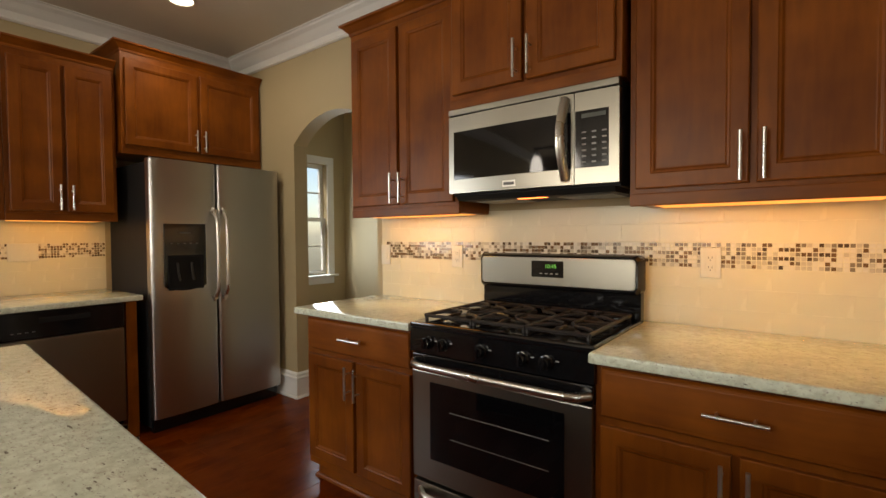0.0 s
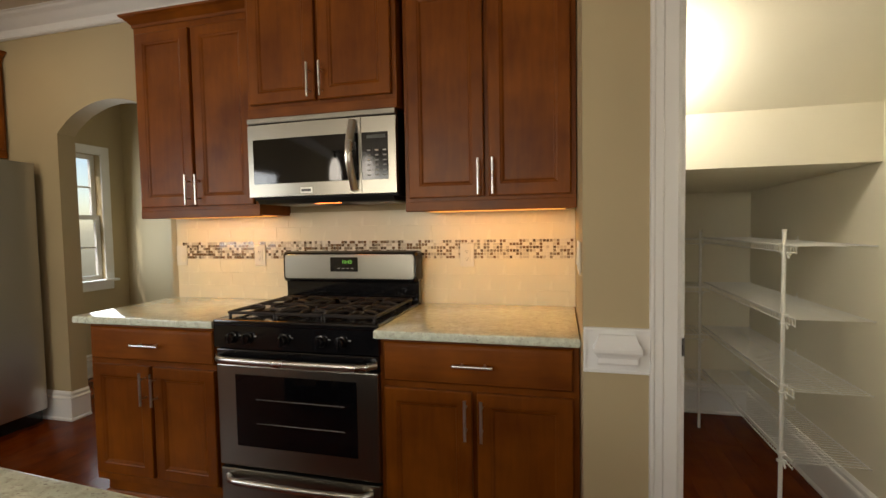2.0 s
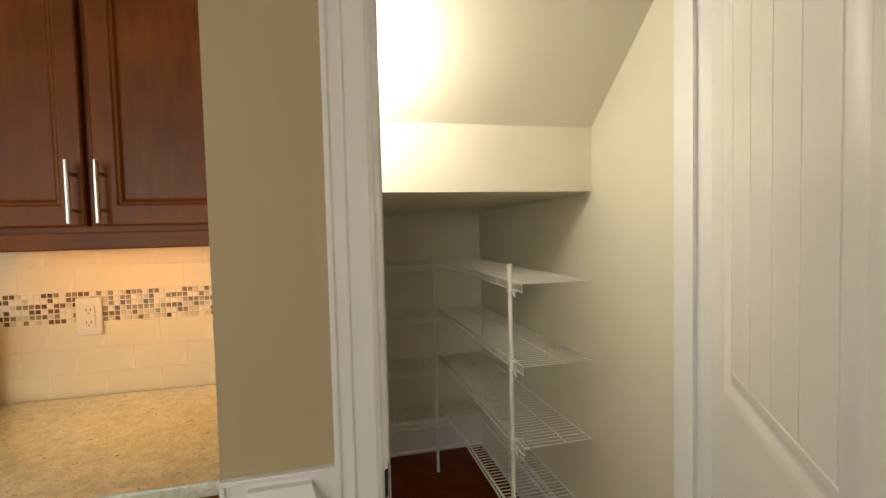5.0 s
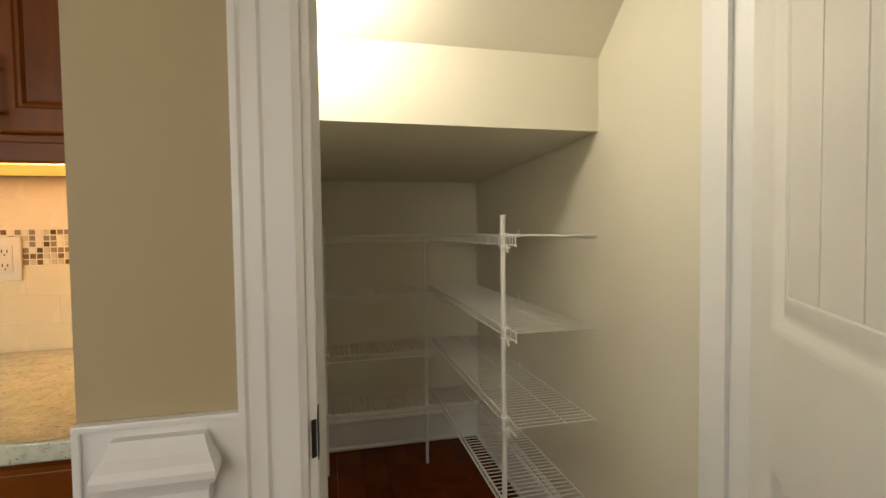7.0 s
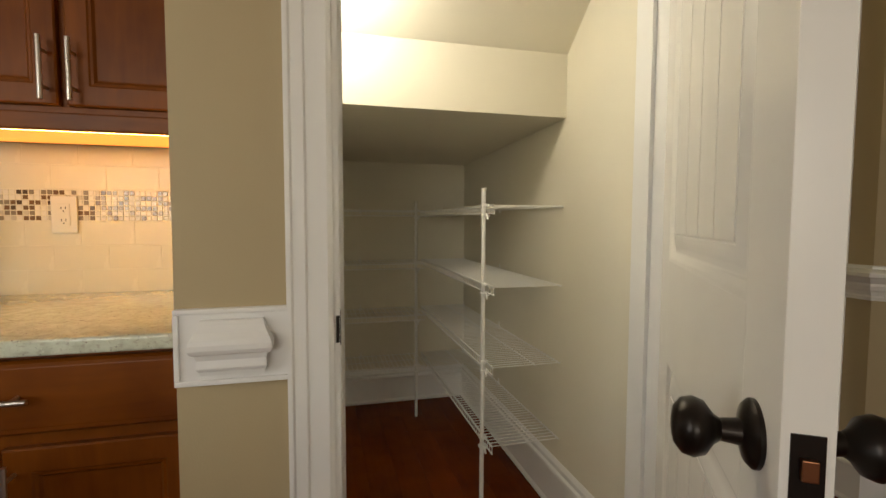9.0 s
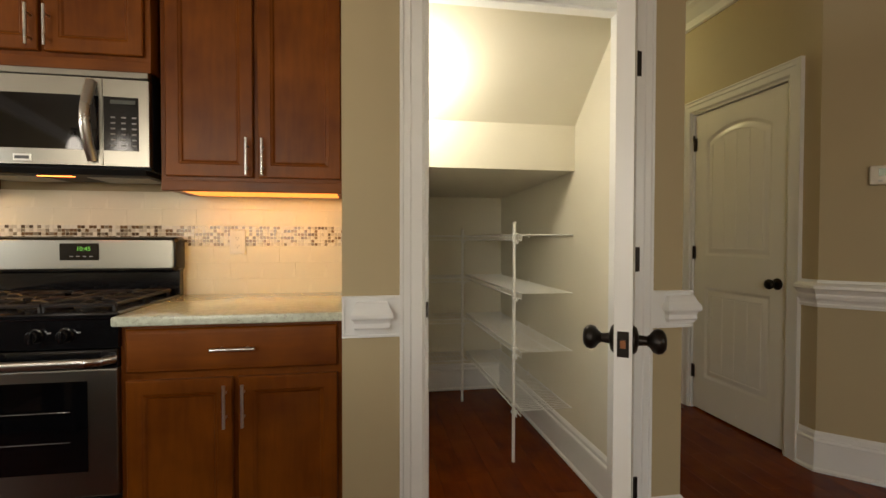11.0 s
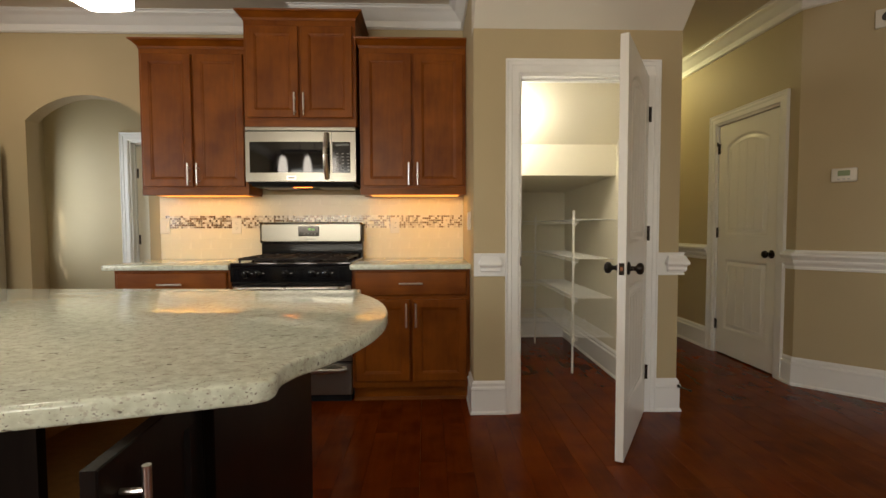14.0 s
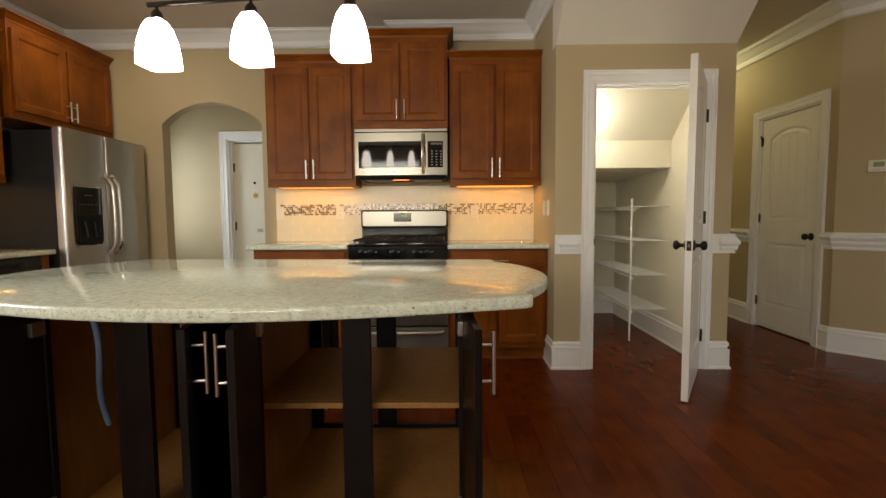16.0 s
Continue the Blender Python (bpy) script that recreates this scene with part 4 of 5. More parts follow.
def bowed(x0, x1, z0, z1, y, t, bow, n=16):
    bm = bmesh.new()
    pts = [(x0 + (x1 - x0) * i / n, y - bow * math.sin(math.pi * (x0 + (x1 - x0) * i / n) / MWW)) for i in range(n + 1)]
    pts += [(x1, y + t), (x0, y + t)]
    prism(bm, pts, "z", z0, z1)
    return bm


md = part("door", bowed(0.0, dx1, 0.012, dz1, -MWD, 0.034, 0.012), STEEL, MW, "brushed stainless door frame", True)
part("window", bowed(0.030, dx1 - 0.012, 0.072, dz1 - 0.070, -MWD - 0.003, 0.006, 0.0125), GLASSB, md, "dark glass window", True)
mc = part("control_panel", bowed(dx1 + 0.003, MWW, 0.012, dz1, -MWD, 0.034, 0.012), STEEL, MW, "brushed stainless control side", True)
kp = part("keypad", bowed(dx1 + 0.006, MWW - 0.036, 0.072, dz1 - 0.070, -MWD - 0.003, 0.006, 0.0125), BLACK, mc, "gloss black keypad", True)
bm = bmesh.new()
kx0, kx1 = dx1 + 0.040, MWW - 0.050
for r in range(6):
    for c in range(3):
        x = kx0 + (kx1 - kx0) * c / 2
        z = 0.092 + 0.022 * r
        yy = -MWD - 0.0036 - 0.0125 * math.sin(math.pi * x / MWW)
        box(bm, x - 0.009, yy - 0.0006, z - 0.003, x + 0.007, yy + 0.001, z + 0.003)
KM = part("key_marks", bm, mat("pale_key_print", (0.32, 0.31, 0.29), 0.45), kp, "unreadable pale key markings")
tagged(KM, kind="stuff")
yy = -MWD - 0.0036 - 0.0125 * math.sin(math.pi * 0.63 / MWW)
part("display", boxed(kx0 - 0.01, yy - 0.0008, dz1 - 0.098, kx1 + 0.006, yy + 0.001, dz1 - 0.082), mat("dim_display", (0.10, 0.11, 0.10), 0.2), kp)
bm = bmesh.new()
pts = []
for i in range(15):
    u = i / 14
    pts.append((dx1 - 0.030, -MWD - 0.018 - 0.050 * math.sin(math.pi * u), 0.030 + (dz1 - 0.045) * u))
tube(bm, pts, 0.019, 14, 0.55)
part("handle", bm, NICKEL, md, "bowed satin metal handle", True)
yy = -MWD - 0.0125 * math.sin(math.pi * 0.28 / MWW)
part("badge", boxed(0.283, yy - 0.004, 0.022, 0.345, yy + 0.001, 0.050, 0.002), NICKEL, md, "small metal badge plate")
part("badge_bar", boxed(0.290, yy - 0.0052, 0.030, 0.338, yy - 0.0038, 0.042), mat("dark_badge", (0.08, 0.08, 0.08), 0.4), md)
bm = bmesh.new()
prism(bm, [(-MWD + 0.010, 0.0005), (-MWD + 0.030, -0.020), (-0.06, -0.020), (-0.02, 0.0005)], "x", 0.03, MWW - 0.02)
bt = part("underside", bm, BLACKM, MW, "dark vent underside")
part("lamp_lens", boxed(0.30, -MWD + 0.085, -0.0215, 0.43, -MWD + 0.11, -0.0175, 0.001), HOODLENS, bt, "glowing orange lamp lens")
FILTER = mat("dull_filter_mesh", (0.3, 0.3, 0.29), 0.5, 0.9, 0.2, 120, 0.4, 400)
for k in range(2):
    part("grease_filter", boxed(0.07 + 0.40 * k, -0.26, -0.0225, 0.30 + 0.40 * k, -0.06, -0.0195, 0.001), FILTER, bt)

# warm strips under the wall cabinets, with an added glowing plate behind each
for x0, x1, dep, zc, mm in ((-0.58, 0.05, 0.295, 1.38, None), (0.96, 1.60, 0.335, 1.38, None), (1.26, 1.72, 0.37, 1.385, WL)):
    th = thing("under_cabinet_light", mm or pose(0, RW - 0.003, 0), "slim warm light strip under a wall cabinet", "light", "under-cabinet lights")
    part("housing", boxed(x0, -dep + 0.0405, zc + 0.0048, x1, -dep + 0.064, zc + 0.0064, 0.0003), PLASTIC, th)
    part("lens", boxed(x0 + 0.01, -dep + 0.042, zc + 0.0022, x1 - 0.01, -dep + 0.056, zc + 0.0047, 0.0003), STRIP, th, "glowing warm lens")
    # added plate: strip light on the wood underside, put in as emission
    part("underside_glow", boxed(x0, -dep + 0.070, zc + 0.0030, x1, -0.045, zc + 0.0062, 0.0005), UNDERGLOW, th, "added amber glowing plate imitating the lit wood underside of the cabinet")

# ---- doors ----


def arched_door(name, w, h, m, label, knob_x, knob_z=0.96, both=True):
    """A two-panel door with an arched upper panel and plank grooves; hinge line at x = 0, faces at y = +-t."""
    th = thing(name, m, label, "door", kind="structure")
    t, st = 0.0195, 0.105
    zb, zl0, zl1, zt = 0.225, 0.848, 1.058, h - 0.115
    rise = 0.075
    frame_bm = bmesh.new()
    box(frame_bm, 0, -t, 0, st, t, h, 0.001)
    box(frame_bm, w - st, -t, 0, w, t, h, 0.001)
    box(frame_bm, st, -t, 0, w - st, t, zb)
    box(frame_bm, st, -t, zl0, w - st, t, zl1)
    arch_prism(frame_bm, st, w - st, zt - rise, rise, h, -t, t, 16)
    part("door_frame", frame_bm, DOORW, th)

    def outline(ins, bottom, top, arch):
        x0, x1 = st + ins, w - st - ins
        pts = [(x0, bottom + ins), (x1, bottom + ins)]
        if not arch:
            return pts + [(x1, top - ins), (x0, top - ins)]
        c, half = (x0 + x1) / 2, (x1 - x0) / 2
        rs = rise - ins * 0.25
        rad = (half * half + rs * rs) / (2 * rs)
        a = math.asin(half / rad)
        tz = top - ins
        return pts + [(c + rad * math.sin(a - 2 * a * i / 16), tz - rad + rad * math.cos(a - 2 * a * i / 16)) for i in range(17)]

    for bottom, top, arch in ((zb, zl0, False), (zl1, zt, True)):
        bm = bmesh.new()
        rows = []
        for ins, d in ((-0.001, t), (0.003, t - 0.0005), (0.010, t - 0.004), (0.017, t - 0.0100), (0.023, t - 0.0105), (0.034, t - 0.0065), (0.048, t - 0.0022), (0.056, t - 0.0020), (0.0585, t - 0.0045)):
            rows.append([(x, -d, z) for x, z in outline(ins, bottom, top, arch)])
        loops(bm, rows, "last")
        rows2 = [[(x, -y, z) for x, y, z in row] for row in rows]
        loops(bm, rows2, "last")
        pn = part("panel", bm, DOORW, th, "moulded panel with plank grooves", True)
        x0, x1 = st + 0.06, w - st - 0.06
        nb = 4
        for k in range(nb):
            a, b = x0 + (x1 - x0) * k / nb + 0.002, x0 + (x1 - x0) * (k + 1) / nb - 0.002
            tops = []
            for i in range(5):
                x = b + (a - b) * i / 4
                if arch:
                    c, half = (x0 + x1) / 2, (x1 - x0) / 2 + 0.06
                    tops.append((x, top - 0.062 - rise * ((x - c) / half) ** 2))
                else:
                    tops.append((x, top - 0.060))
            bb = bmesh.new()
            prism(bb, [(a, bottom + 0.060), (b, bottom + 0.060)] + tops, "y", -t + 0.002, t - 0.002)
            part("plank", bb, DOORW, pn)
    for side in ((-1, 1) if both else (-1,)):
        bm = bmesh.new()
        lathe(bm, [(0.033, 0.0), (0.033, 0.004), (0.028, 0.009), (0.013, 0.013), (0.011, 0.030), (0.015, 0.036), (0.026, 0.044), (0.0295, 0.054), (0.027, 0.064), (0.018, 0.071), (0.006, 0.073)], 24)
        bmesh.ops.transform(bm, matrix=pose(knob_x, side * t, knob_z, 90 if side < 0 else -90), verts=bm.verts)
        part("knob", bm, BRONZE, th, "dark bronze round door knob", True)
    return th


PD = arched_door("door_1", 0.740, 2.040, pose(2.687, 1.838, 0.008, 0, 0, -122.4), "white two-panel pantry door standing open", 0.740 - 0.062, 0.938)
bm = boxed(0.7395, -0.0125, 0.938 - 0.029, 0.7415, 0.0125, 0.938 + 0.029, 0.0005)
lp = part("latch_plate", bm, BRONZE, PD, "dark bronze latch plate")
part("latch", boxed(0.7415, -0.006, 0.930, 0.748, 0.006, 0.948, 0.001), mat("copper_bolt", (0.28, 0.12, 0.06), 0.35, 1.0), lp)
for z in (0.245, 1.10, 1.815):
    bm = bmesh.new()
    rod(bm, (-0.004, 0.020, z - 0.045), (-0.004, 0.020, z + 0.045), 0.0065, 10)
    box(bm, -0.004, 0.0165, z - 0.044, 0.030, 0.0185, z + 0.044)
    part("hinge", bm, BRONZE, PD, "dark bronze hinge")
for z in (0.253, 1.108, 1.823):
    bm = boxed(2.699, PY - 0.0215, z - 0.045, 2.722, PY - 0.0125, z + 0.045, 0.001)
    bmesh.ops.transform(bm, matrix=PD.matrix_world.inverted(), verts=bm.verts)
    part("hinge_leaf", bm, BRONZE, PD, "dark bronze hinge leaf")
HD = arched_door("door_2", 0.732, 2.030, turn_hall @ pose(-0.366, 0.032, 0.012), "white two-panel arched door, closed, in the hall", 0.732 - 0.058, 0.920, False)
for z in (0.25, 1.08, 1.83):
    bm = bmesh.new()
    rod(bm, (-0.002, -0.024, z - 0.045), (-0.002, -0.024, z + 0.045), 0.007, 10)
    box(bm, -0.002, -0.0195, z - 0.044, 0.022, -0.0178, z + 0.044)
    part("hinge", bm, BRONZE, HD, "dark bronze hinge")
bm = bmesh.new()
rod(bm, (-0.002, -0.024, 1.875), (0.035, -0.058, 1.875), 0.004, 8)
rod(bm, (0.035, -0.058, 1.850), (0.035, -0.058, 1.885), 0.006, 8)
part("door_stop", bm, BRONZE, HD, "small hinge-pin stop")

# strike plate on the pantry jamb
bm = boxed(OX0 + 0.0182, PY + 0.002, 0.905, OX0 + 0.0200, PY + 0.036, 0.972, 0.0005)
prism(bm, [(OX0 + 0.0182, PY + 0.001), (OX0 + 0.0200, PY + 0.001), (OX0 + 0.013, PY - 0.007), (OX0 + 0.0105, PY - 0.006)], "z", 0.912, 0.965)
tagged(part("strike_plate", bm, BRONZE), "dark bronze strike plate on the door jamb", "door hardware")
ds = thing("door_stop", pose(2.919, PY - 0.022, 0.160), "dark spring door stop on the baseboard", "door stop")
bm = bmesh.new()
rod(bm, (0, 0.006, 0), (0, -0.004, 0), 0.011, 12)
part("base", bm, BRONZE, ds)
bm = bmesh.new()
rod(bm, (0, -0.004, 0), (0.03, -0.065, -0.004), 0.004, 8)
part("spring", bm, BRONZE, ds)
bm = bmesh.new()
rod(bm, (0.03, -0.065, -0.004), (0.036, -0.077, -0.005), 0.007, 10)
part("tip", bm, BRONZE, ds)

# the door beyond the arch
UD = thing("door_3", pose(DX0 + 0.019, UY + 0.075, 0.01), "plain cream door beyond the arch, closed", "door", kind="structure")
part("slab", boxed(0, 0, 0, DX1 - DX0 - 0.038, 0.04, 2.0, 0.002), CREAM, UD)
for z in (0.25, 1.02, 1.72):
    bm = bmesh.new()
    rod(bm, (0.0, -0.006, z - 0.05), (0.0, -0.006, z + 0.05), 0.010, 10)
    box(bm, 0.0, -0.003, z - 0.05, 0.03, -0.0005, z + 0.05)
    part("hinge", bm, BRONZE, UD, "dark bronze hinge")
bm = bmesh.new()
rod(bm, (0.262, 0.0, 1.535), (0.262, -0.004, 1.535), 0.016, 16)
part("peephole", bm, BLACK, UD, "small dark peephole")
bm = bmesh.new()
rod(bm, (0.272, 0.0, 1.385), (0.272, -0.012, 1.385), 0.030, 20)
part("deadbolt", bm, mat("aged_brass", (0.50, 0.36, 0.12), 0.4, 0.8), UD, "round brass deadbolt", True)
wb = part("wall_box", boxed(0.255, -0.008, 0.925, 0.375, 0.0, 1.015, 0.003), PLASTIC, UD, "white box with dark ports")
bm = bmesh.new()
for k in range(3):
    box(bm, 0.285 + 0.024 * k, -0.0095, 0.950, 0.299 + 0.024 * k, -0.0078, 0.965)
box(bm, 0.270, -0.0095, 0.975, 0.360, -0.0078, 0.980)
part("port", bm, BLACKM, wb)

# ---- window beyond the arch ----
WN = thing("window_1", pose(UX, (WY0 + WY1) / 2, 0, 0, 0, 90), "white double-hung window beyond the arch", "window", kind="structure")
hw = (WY1 - WY0) / 2
bm = bmesh.new()
box(bm, -hw - 0.075, -0.018, WZ0, -hw + 0.004, -0.0005, WZ1 + 0.075, 0.002)
box(bm, hw - 0.004, -0.018, WZ0, hw + 0.075, -0.0005, WZ1 + 0.075, 0.002)
box(bm, -hw + 0.004, -0.018, WZ1 - 0.004, hw - 0.004, -0.0005, WZ1 + 0.075, 0.002)
part("window_casing", bm, TRIM, WN)
part("window_sill", boxed(-hw - 0.10, -0.055, WZ0 - 0.022, hw + 0.10, 0.0, WZ0, 0.004), TRIM, WN)
part("window_apron", boxed(-hw - 0.07, -0.015, WZ0 - 0.095, hw + 0.07, -0.0005, WZ0 - 0.0225, 0.003), TRIM, WN)
GLASS = bpy.data.materials.new("window_glass")
GLASS.use_nodes = True
GLASS.node_tree.nodes["Principled BSDF"].inputs["Transmission Weight"].default_value = 1.0
GLASS.node_tree.nodes["Principled BSDF"].inputs["Roughness"].default_value = 0.0
GLASS.node_tree.nodes["Principled BSDF"].inputs["IOR"].default_value = 1.45
zm = (WZ0 + WZ1) / 2
for z0, z1, y in ((WZ0, zm + 0.02, 0.035), (zm - 0.02, WZ1, 0.070)):
    bm = bmesh.new()
    box(bm, -hw + 0.002, y, z0, -hw + 0.042, y + 0.03, z1)
    box(bm, hw - 0.042, y, z0, hw - 0.002, y + 0.03, z1)
    box(bm, -hw + 0.042, y, z0, hw - 0.042, y + 0.03, z0 + 0.04)
    box(bm, -hw + 0.042, y, z1 - 0.04, hw - 0.042, y + 0.03, z1)
    box(bm, -0.008, y + 0.008, z0 + 0.04, 0.008, y + 0.022, z1 - 0.04)
    box(bm, -hw + 0.042, y + 0.008, (z0 + z1) / 2 - 0.008, -0.008, y + 0.022, (z0 + z1) / 2 + 0.008)
    box(bm, 0.008, y + 0.008, (z0 + z1) / 2 - 0.008, hw - 0.042, y + 0.022, (z0 + z1) / 2 + 0.008)
    sash = part("sash", bm, TRIM, WN)
    pane = part("pane", boxed(-hw + 0.04, y + 0.0125, z0 + 0.038, hw - 0.04, y + 0.0165, z1 - 0.038), GLASS, sash, "clear glass")
    pane.visible_shadow = False

# ---- pantry shelves ----
PRX = CX - 0.119
SHX = 2.514


def wire_shelf(z, m, length, label, depth, middle):
    """A coated wire shelf: length along x, the wall at y = 0, its lip at y = -depth."""
    th = thing("wire_shelf", m, label, "shelf", "pantry shelves")
    n = int(length / 0.0254)
    bm = bmesh.new()
    for y in (-0.006, -depth * middle, -depth):
        box(bm, 0, y - 0.0025, -0.0056, length, y + 0.0025, -0.0014)
    part("runner", bm, WIRE, th)
    first = part("wire", boxed(-0.0014, -depth, -0.0014, 0.0014, -0.002, 0.0014), WIRE, th)
    for i in range(1, n + 1):
        w = new("wire", first.data)
        w.parent = th
        w.location = (length * i / n, 0, 0)
    bm = bmesh.new()
    for zz in (-0.030,):
        rod(bm, (0, -depth, zz), (length, -depth, zz), 0.0032, 8)
    for i in range(n + 1):
        x = length * i / n
        box(bm, x - 0.0012, -depth - 0.0012, -0.030, x + 0.0012, -depth + 0.0012, 0.0)
    rod(bm, (0, -depth, 0.0), (length, -depth, 0.0), 0.0030, 8)
    part("front_lip", bm, WIRE, th)
    for x in (0.02, length * 0.5):
        bm = bmesh.new()
        box(bm, x - 0.007, -0.012, -0.014, x + 0.007, 0.0, 0.006, 0.001)
        rod(bm, (x, -0.003, 0.010), (x, -0.003, 0.022), 0.003, 6)
        part("wall_clip", bm, WIRE, th)
    return th


for z in (1.206, 0.904, 0.603, 0.302):
    # along the right wall; x runs from the far end to the near end
    wire_shelf(z, pose(PRX, 3.836, z, 0, 0, -90), 1.300, "white wire shelf along the pantry side wall", PRX - SHX, 0.39)
    wire_shelf(z, pose(JX + 0.13, 3.838, z), 0.700, "white wire shelf across the pantry back wall", 0.275, 0.5)
for x, y, zt in ((SHX - 0.013, 2.615, 1.262), (2.427, 3.570, 1.250), (1.915, 3.570, 1.250)):
    th = thing("shelf_post", pose(x, y, 0), "slim white shelf support post on the floor", "post", "shelf posts")
    bm = bmesh.new()
    rod(bm, (0, 0, 0), (0, 0, zt), 0.0085, 12)
    part("pole", bm, WIRE, th, "", True)
    bm = bmesh.new()
    rod(bm, (0, 0, zt), (0, 0, zt + 0.012), 0.011, 12)
    part("cap", bm, PLASTIC, th)
    for z in (1.206, 0.904, 0.603, 0.302):
        part("bracket", boxed(-0.011, -0.014, z - 0.042, 0.022, 0.014, z - 0.030, 0.002), WIRE, th)
        part("clip", boxed(-0.011, -0.014, z - 0.004, 0.018, 0.014, z + 0.008, 0.002), WIRE, th)
        bm = bmesh.new()
        rod(bm, (0.006, -0.030, z - 0.052), (0.006, -0.012, z - 0.030), 0.004, 6)
        part("hook", bm, WIRE, th)

# recessed lights in the kitchen ceiling; all but the first are unseen additions
for cx, cy in CANS:
    cn = thing("recessed_light", pose(cx, cy, CEILZ), "round white recessed ceiling light, lit, one known and three added", "light", "recessed lights")
    bm = bmesh.new()
    lathe(bm, [(0.088, 0.0), (0.088, -0.004), (0.074, -0.009), (0.070, -0.006), (0.070, -0.002)], 28)
    part("trim_ring", bm, PLASTIC, cn, "", True)
    bm = bmesh.new()
    lathe(bm, [(0.069, -0.0005), (0.069, -0.0035), (0.02, -0.0045)], 28)
    part("lens", bm, CANLENS, cn, "glowing round lens", True)

# round ceiling lamp in the hall
hl = thing("ceiling_lamp", pose(3.45, 4.1, CEILZ), "small round white ceiling lamp in the hall", "lamp")
bm = bmesh.new()
lathe(bm, [(0.11, 0.0), (0.11, -0.015), (0.095, -0.025), (0.05, -0.030)], 24)
part("base", bm, PLASTIC, hl, "", True)

# bare lamp in the pantry, hidden by the door frame
pl = thing("pantry_lamp", pose(JX + 0.127, 2.26, 1.83), "small white porcelain wall lamp with a lit bulb", "lamp")
bm = bmesh.new()
lathe(bm, [(0.05, 0.0), (0.05, 0.012), (0.028, 0.025), (0.022, 0.055)], 20, pose(0, 0, 0, 0, 90, 0))
part("holder", bm, PLASTIC, pl, "", True)

# ---- switches, outlets, thermostat ----


def plate(name, m, label, category, kind_of, w=0.072, h=0.118):
    th = thing(name, m, label, category, "wall plates")
    part("cover", boxed(-w / 2, -0.006, -h / 2, w / 2, 0, h / 2, 0.003), PLASTIC, th)
    if kind_of == "outlet":
        part("insert", boxed(-0.017, -0.0085, -0.034, 0.017, -0.006, 0.034, 0.001), PLASTIC, th)
        bm = bmesh.new()
        for z in (-0.019, 0.019):
            for x in (-0.006, 0.006):
                box(bm, x - 0.001, -0.0092, z - 0.002, x + 0.001, -0.0084, z + 0.006)
            rod(bm, (0, -0.0092, z - 0.008), (0, -0.0084, z - 0.008), 0.0022, 8)
        tagged(part("slots", bm, BLACKM, th), kind="stuff")
    else:
        n = 3 if w > 0.14 else 1
        for k in range(n):
            x = (k - (n - 1) / 2) * 0.046
            bm = bmesh.new()
            prism(bm, [(-0.006, -0.033), (-0.0105, -0.033), (-0.0075, 0.033), (-0.006, 0.033)], "x", x - 0.016, x + 0.016)
            part("rocker", bm, PLASTIC, th)
    return th


TY = RW - 0.0125
plate("outlet", pose(1.117, TY, 1.165), "white duplex outlet in the tiled backsplash", "outlet", "outlet")
plate("outlet", pose(-0.090, TY, 1.165), "white duplex outlet in the tiled backsplash", "outlet", "outlet")
plate("light_switch", pose(-0.628, TY, 1.165), "white switch at the end of the backsplash", "switch", "switch")
plate("light_switch", pose(JX, 2.06, 1.19, 0, 0, -90), "white switch on the pantry side wall", "switch", "switch")
plate("light_switch", pose(JX, 2.20, 1.19, 0, 0, -90), "white switch on the pantry side wall", "switch", "switch")
plate("light_switch", pose(LW + 0.0125, 1.347, 1.188, 0, 0, 90), "wide white three-gang switch on the tiled wall", "switch", "switch", 0.155, 0.115)
plate("outlet", pose(UX, 3.80, 0.42, 0, 0, 90), "white outlet low on the utility wall", "outlet", "outlet")
ang = math.degrees(math.atan2(AW.y, AW.x))
tm = p0 + AW * 0.250
TH = thing("thermostat", pose(tm.x, tm.y, 1.490, 0, 0, ang), "white wall thermostat with a grey-green display", "thermostat")
part("case", boxed(-0.067, -0.028, -0.046, 0.067, 0, 0.046, 0.011), PLASTIC, TH, "", True)
part("screen", boxed(-0.034, -0.0292, -0.006, 0.030, -0.0278, 0.030), mat("grey_green_screen", (0.20, 0.27, 0.13), 0.2), TH, "grey-green display")
GREYB = mat("grey_button", (0.45, 0.45, 0.42), 0.4)
for bx in (-0.028, -0.002, 0.024):
    part("button", boxed(bx - 0.008, -0.0300, -0.032, bx + 0.008, -0.0278, -0.024, 0.0005), GREYB, TH)
cm = p0 + AW * 0.435
CH = thing("door_chime", pose(cm.x, cm.y, 2.470, 0, 0, ang), "beige square chime box with a dark oval grille", "door chime")
part("case", boxed(-0.060, -0.030, -0.058, 0.060, 0, 0.058, 0.006), PLASTIC, CH, "", True)
bm = bmesh.new()
lathe(bm, [(0.030, 0.0), (0.030, 0.002), (0.022, 0.003)], 24, pose(0, -0.030, 0.006, 90))
part("grille", bm, mat("dark_grille", (0.06, 0.055, 0.05), 0.6), CH, "dark round grille", True)

# ---- pendant bar over the island ----
pend = thing("pendant_light", pose(0.108, 0.35, 0, 0, 0, -6.5), "bronze bar light with three lit frosted glass shades", "pendant light")
ZB = 1.738
bm = bmesh.new()
tube(bm, [(-0.44, 0, ZB + 0.250), (0.44, 0, ZB + 0.250)], 0.010, 12)
part("bar", bm, BRONZE, pend)
for x in (-0.12, 0.12):
    bm = bmesh.new()
    rod(bm, (x, 0, ZB + 0.250), (x * 0.3, 0, CEILZ - 0.02), 0.005, 8)
    part("rod", bm, BRONZE, pend)
bm = bmesh.new()
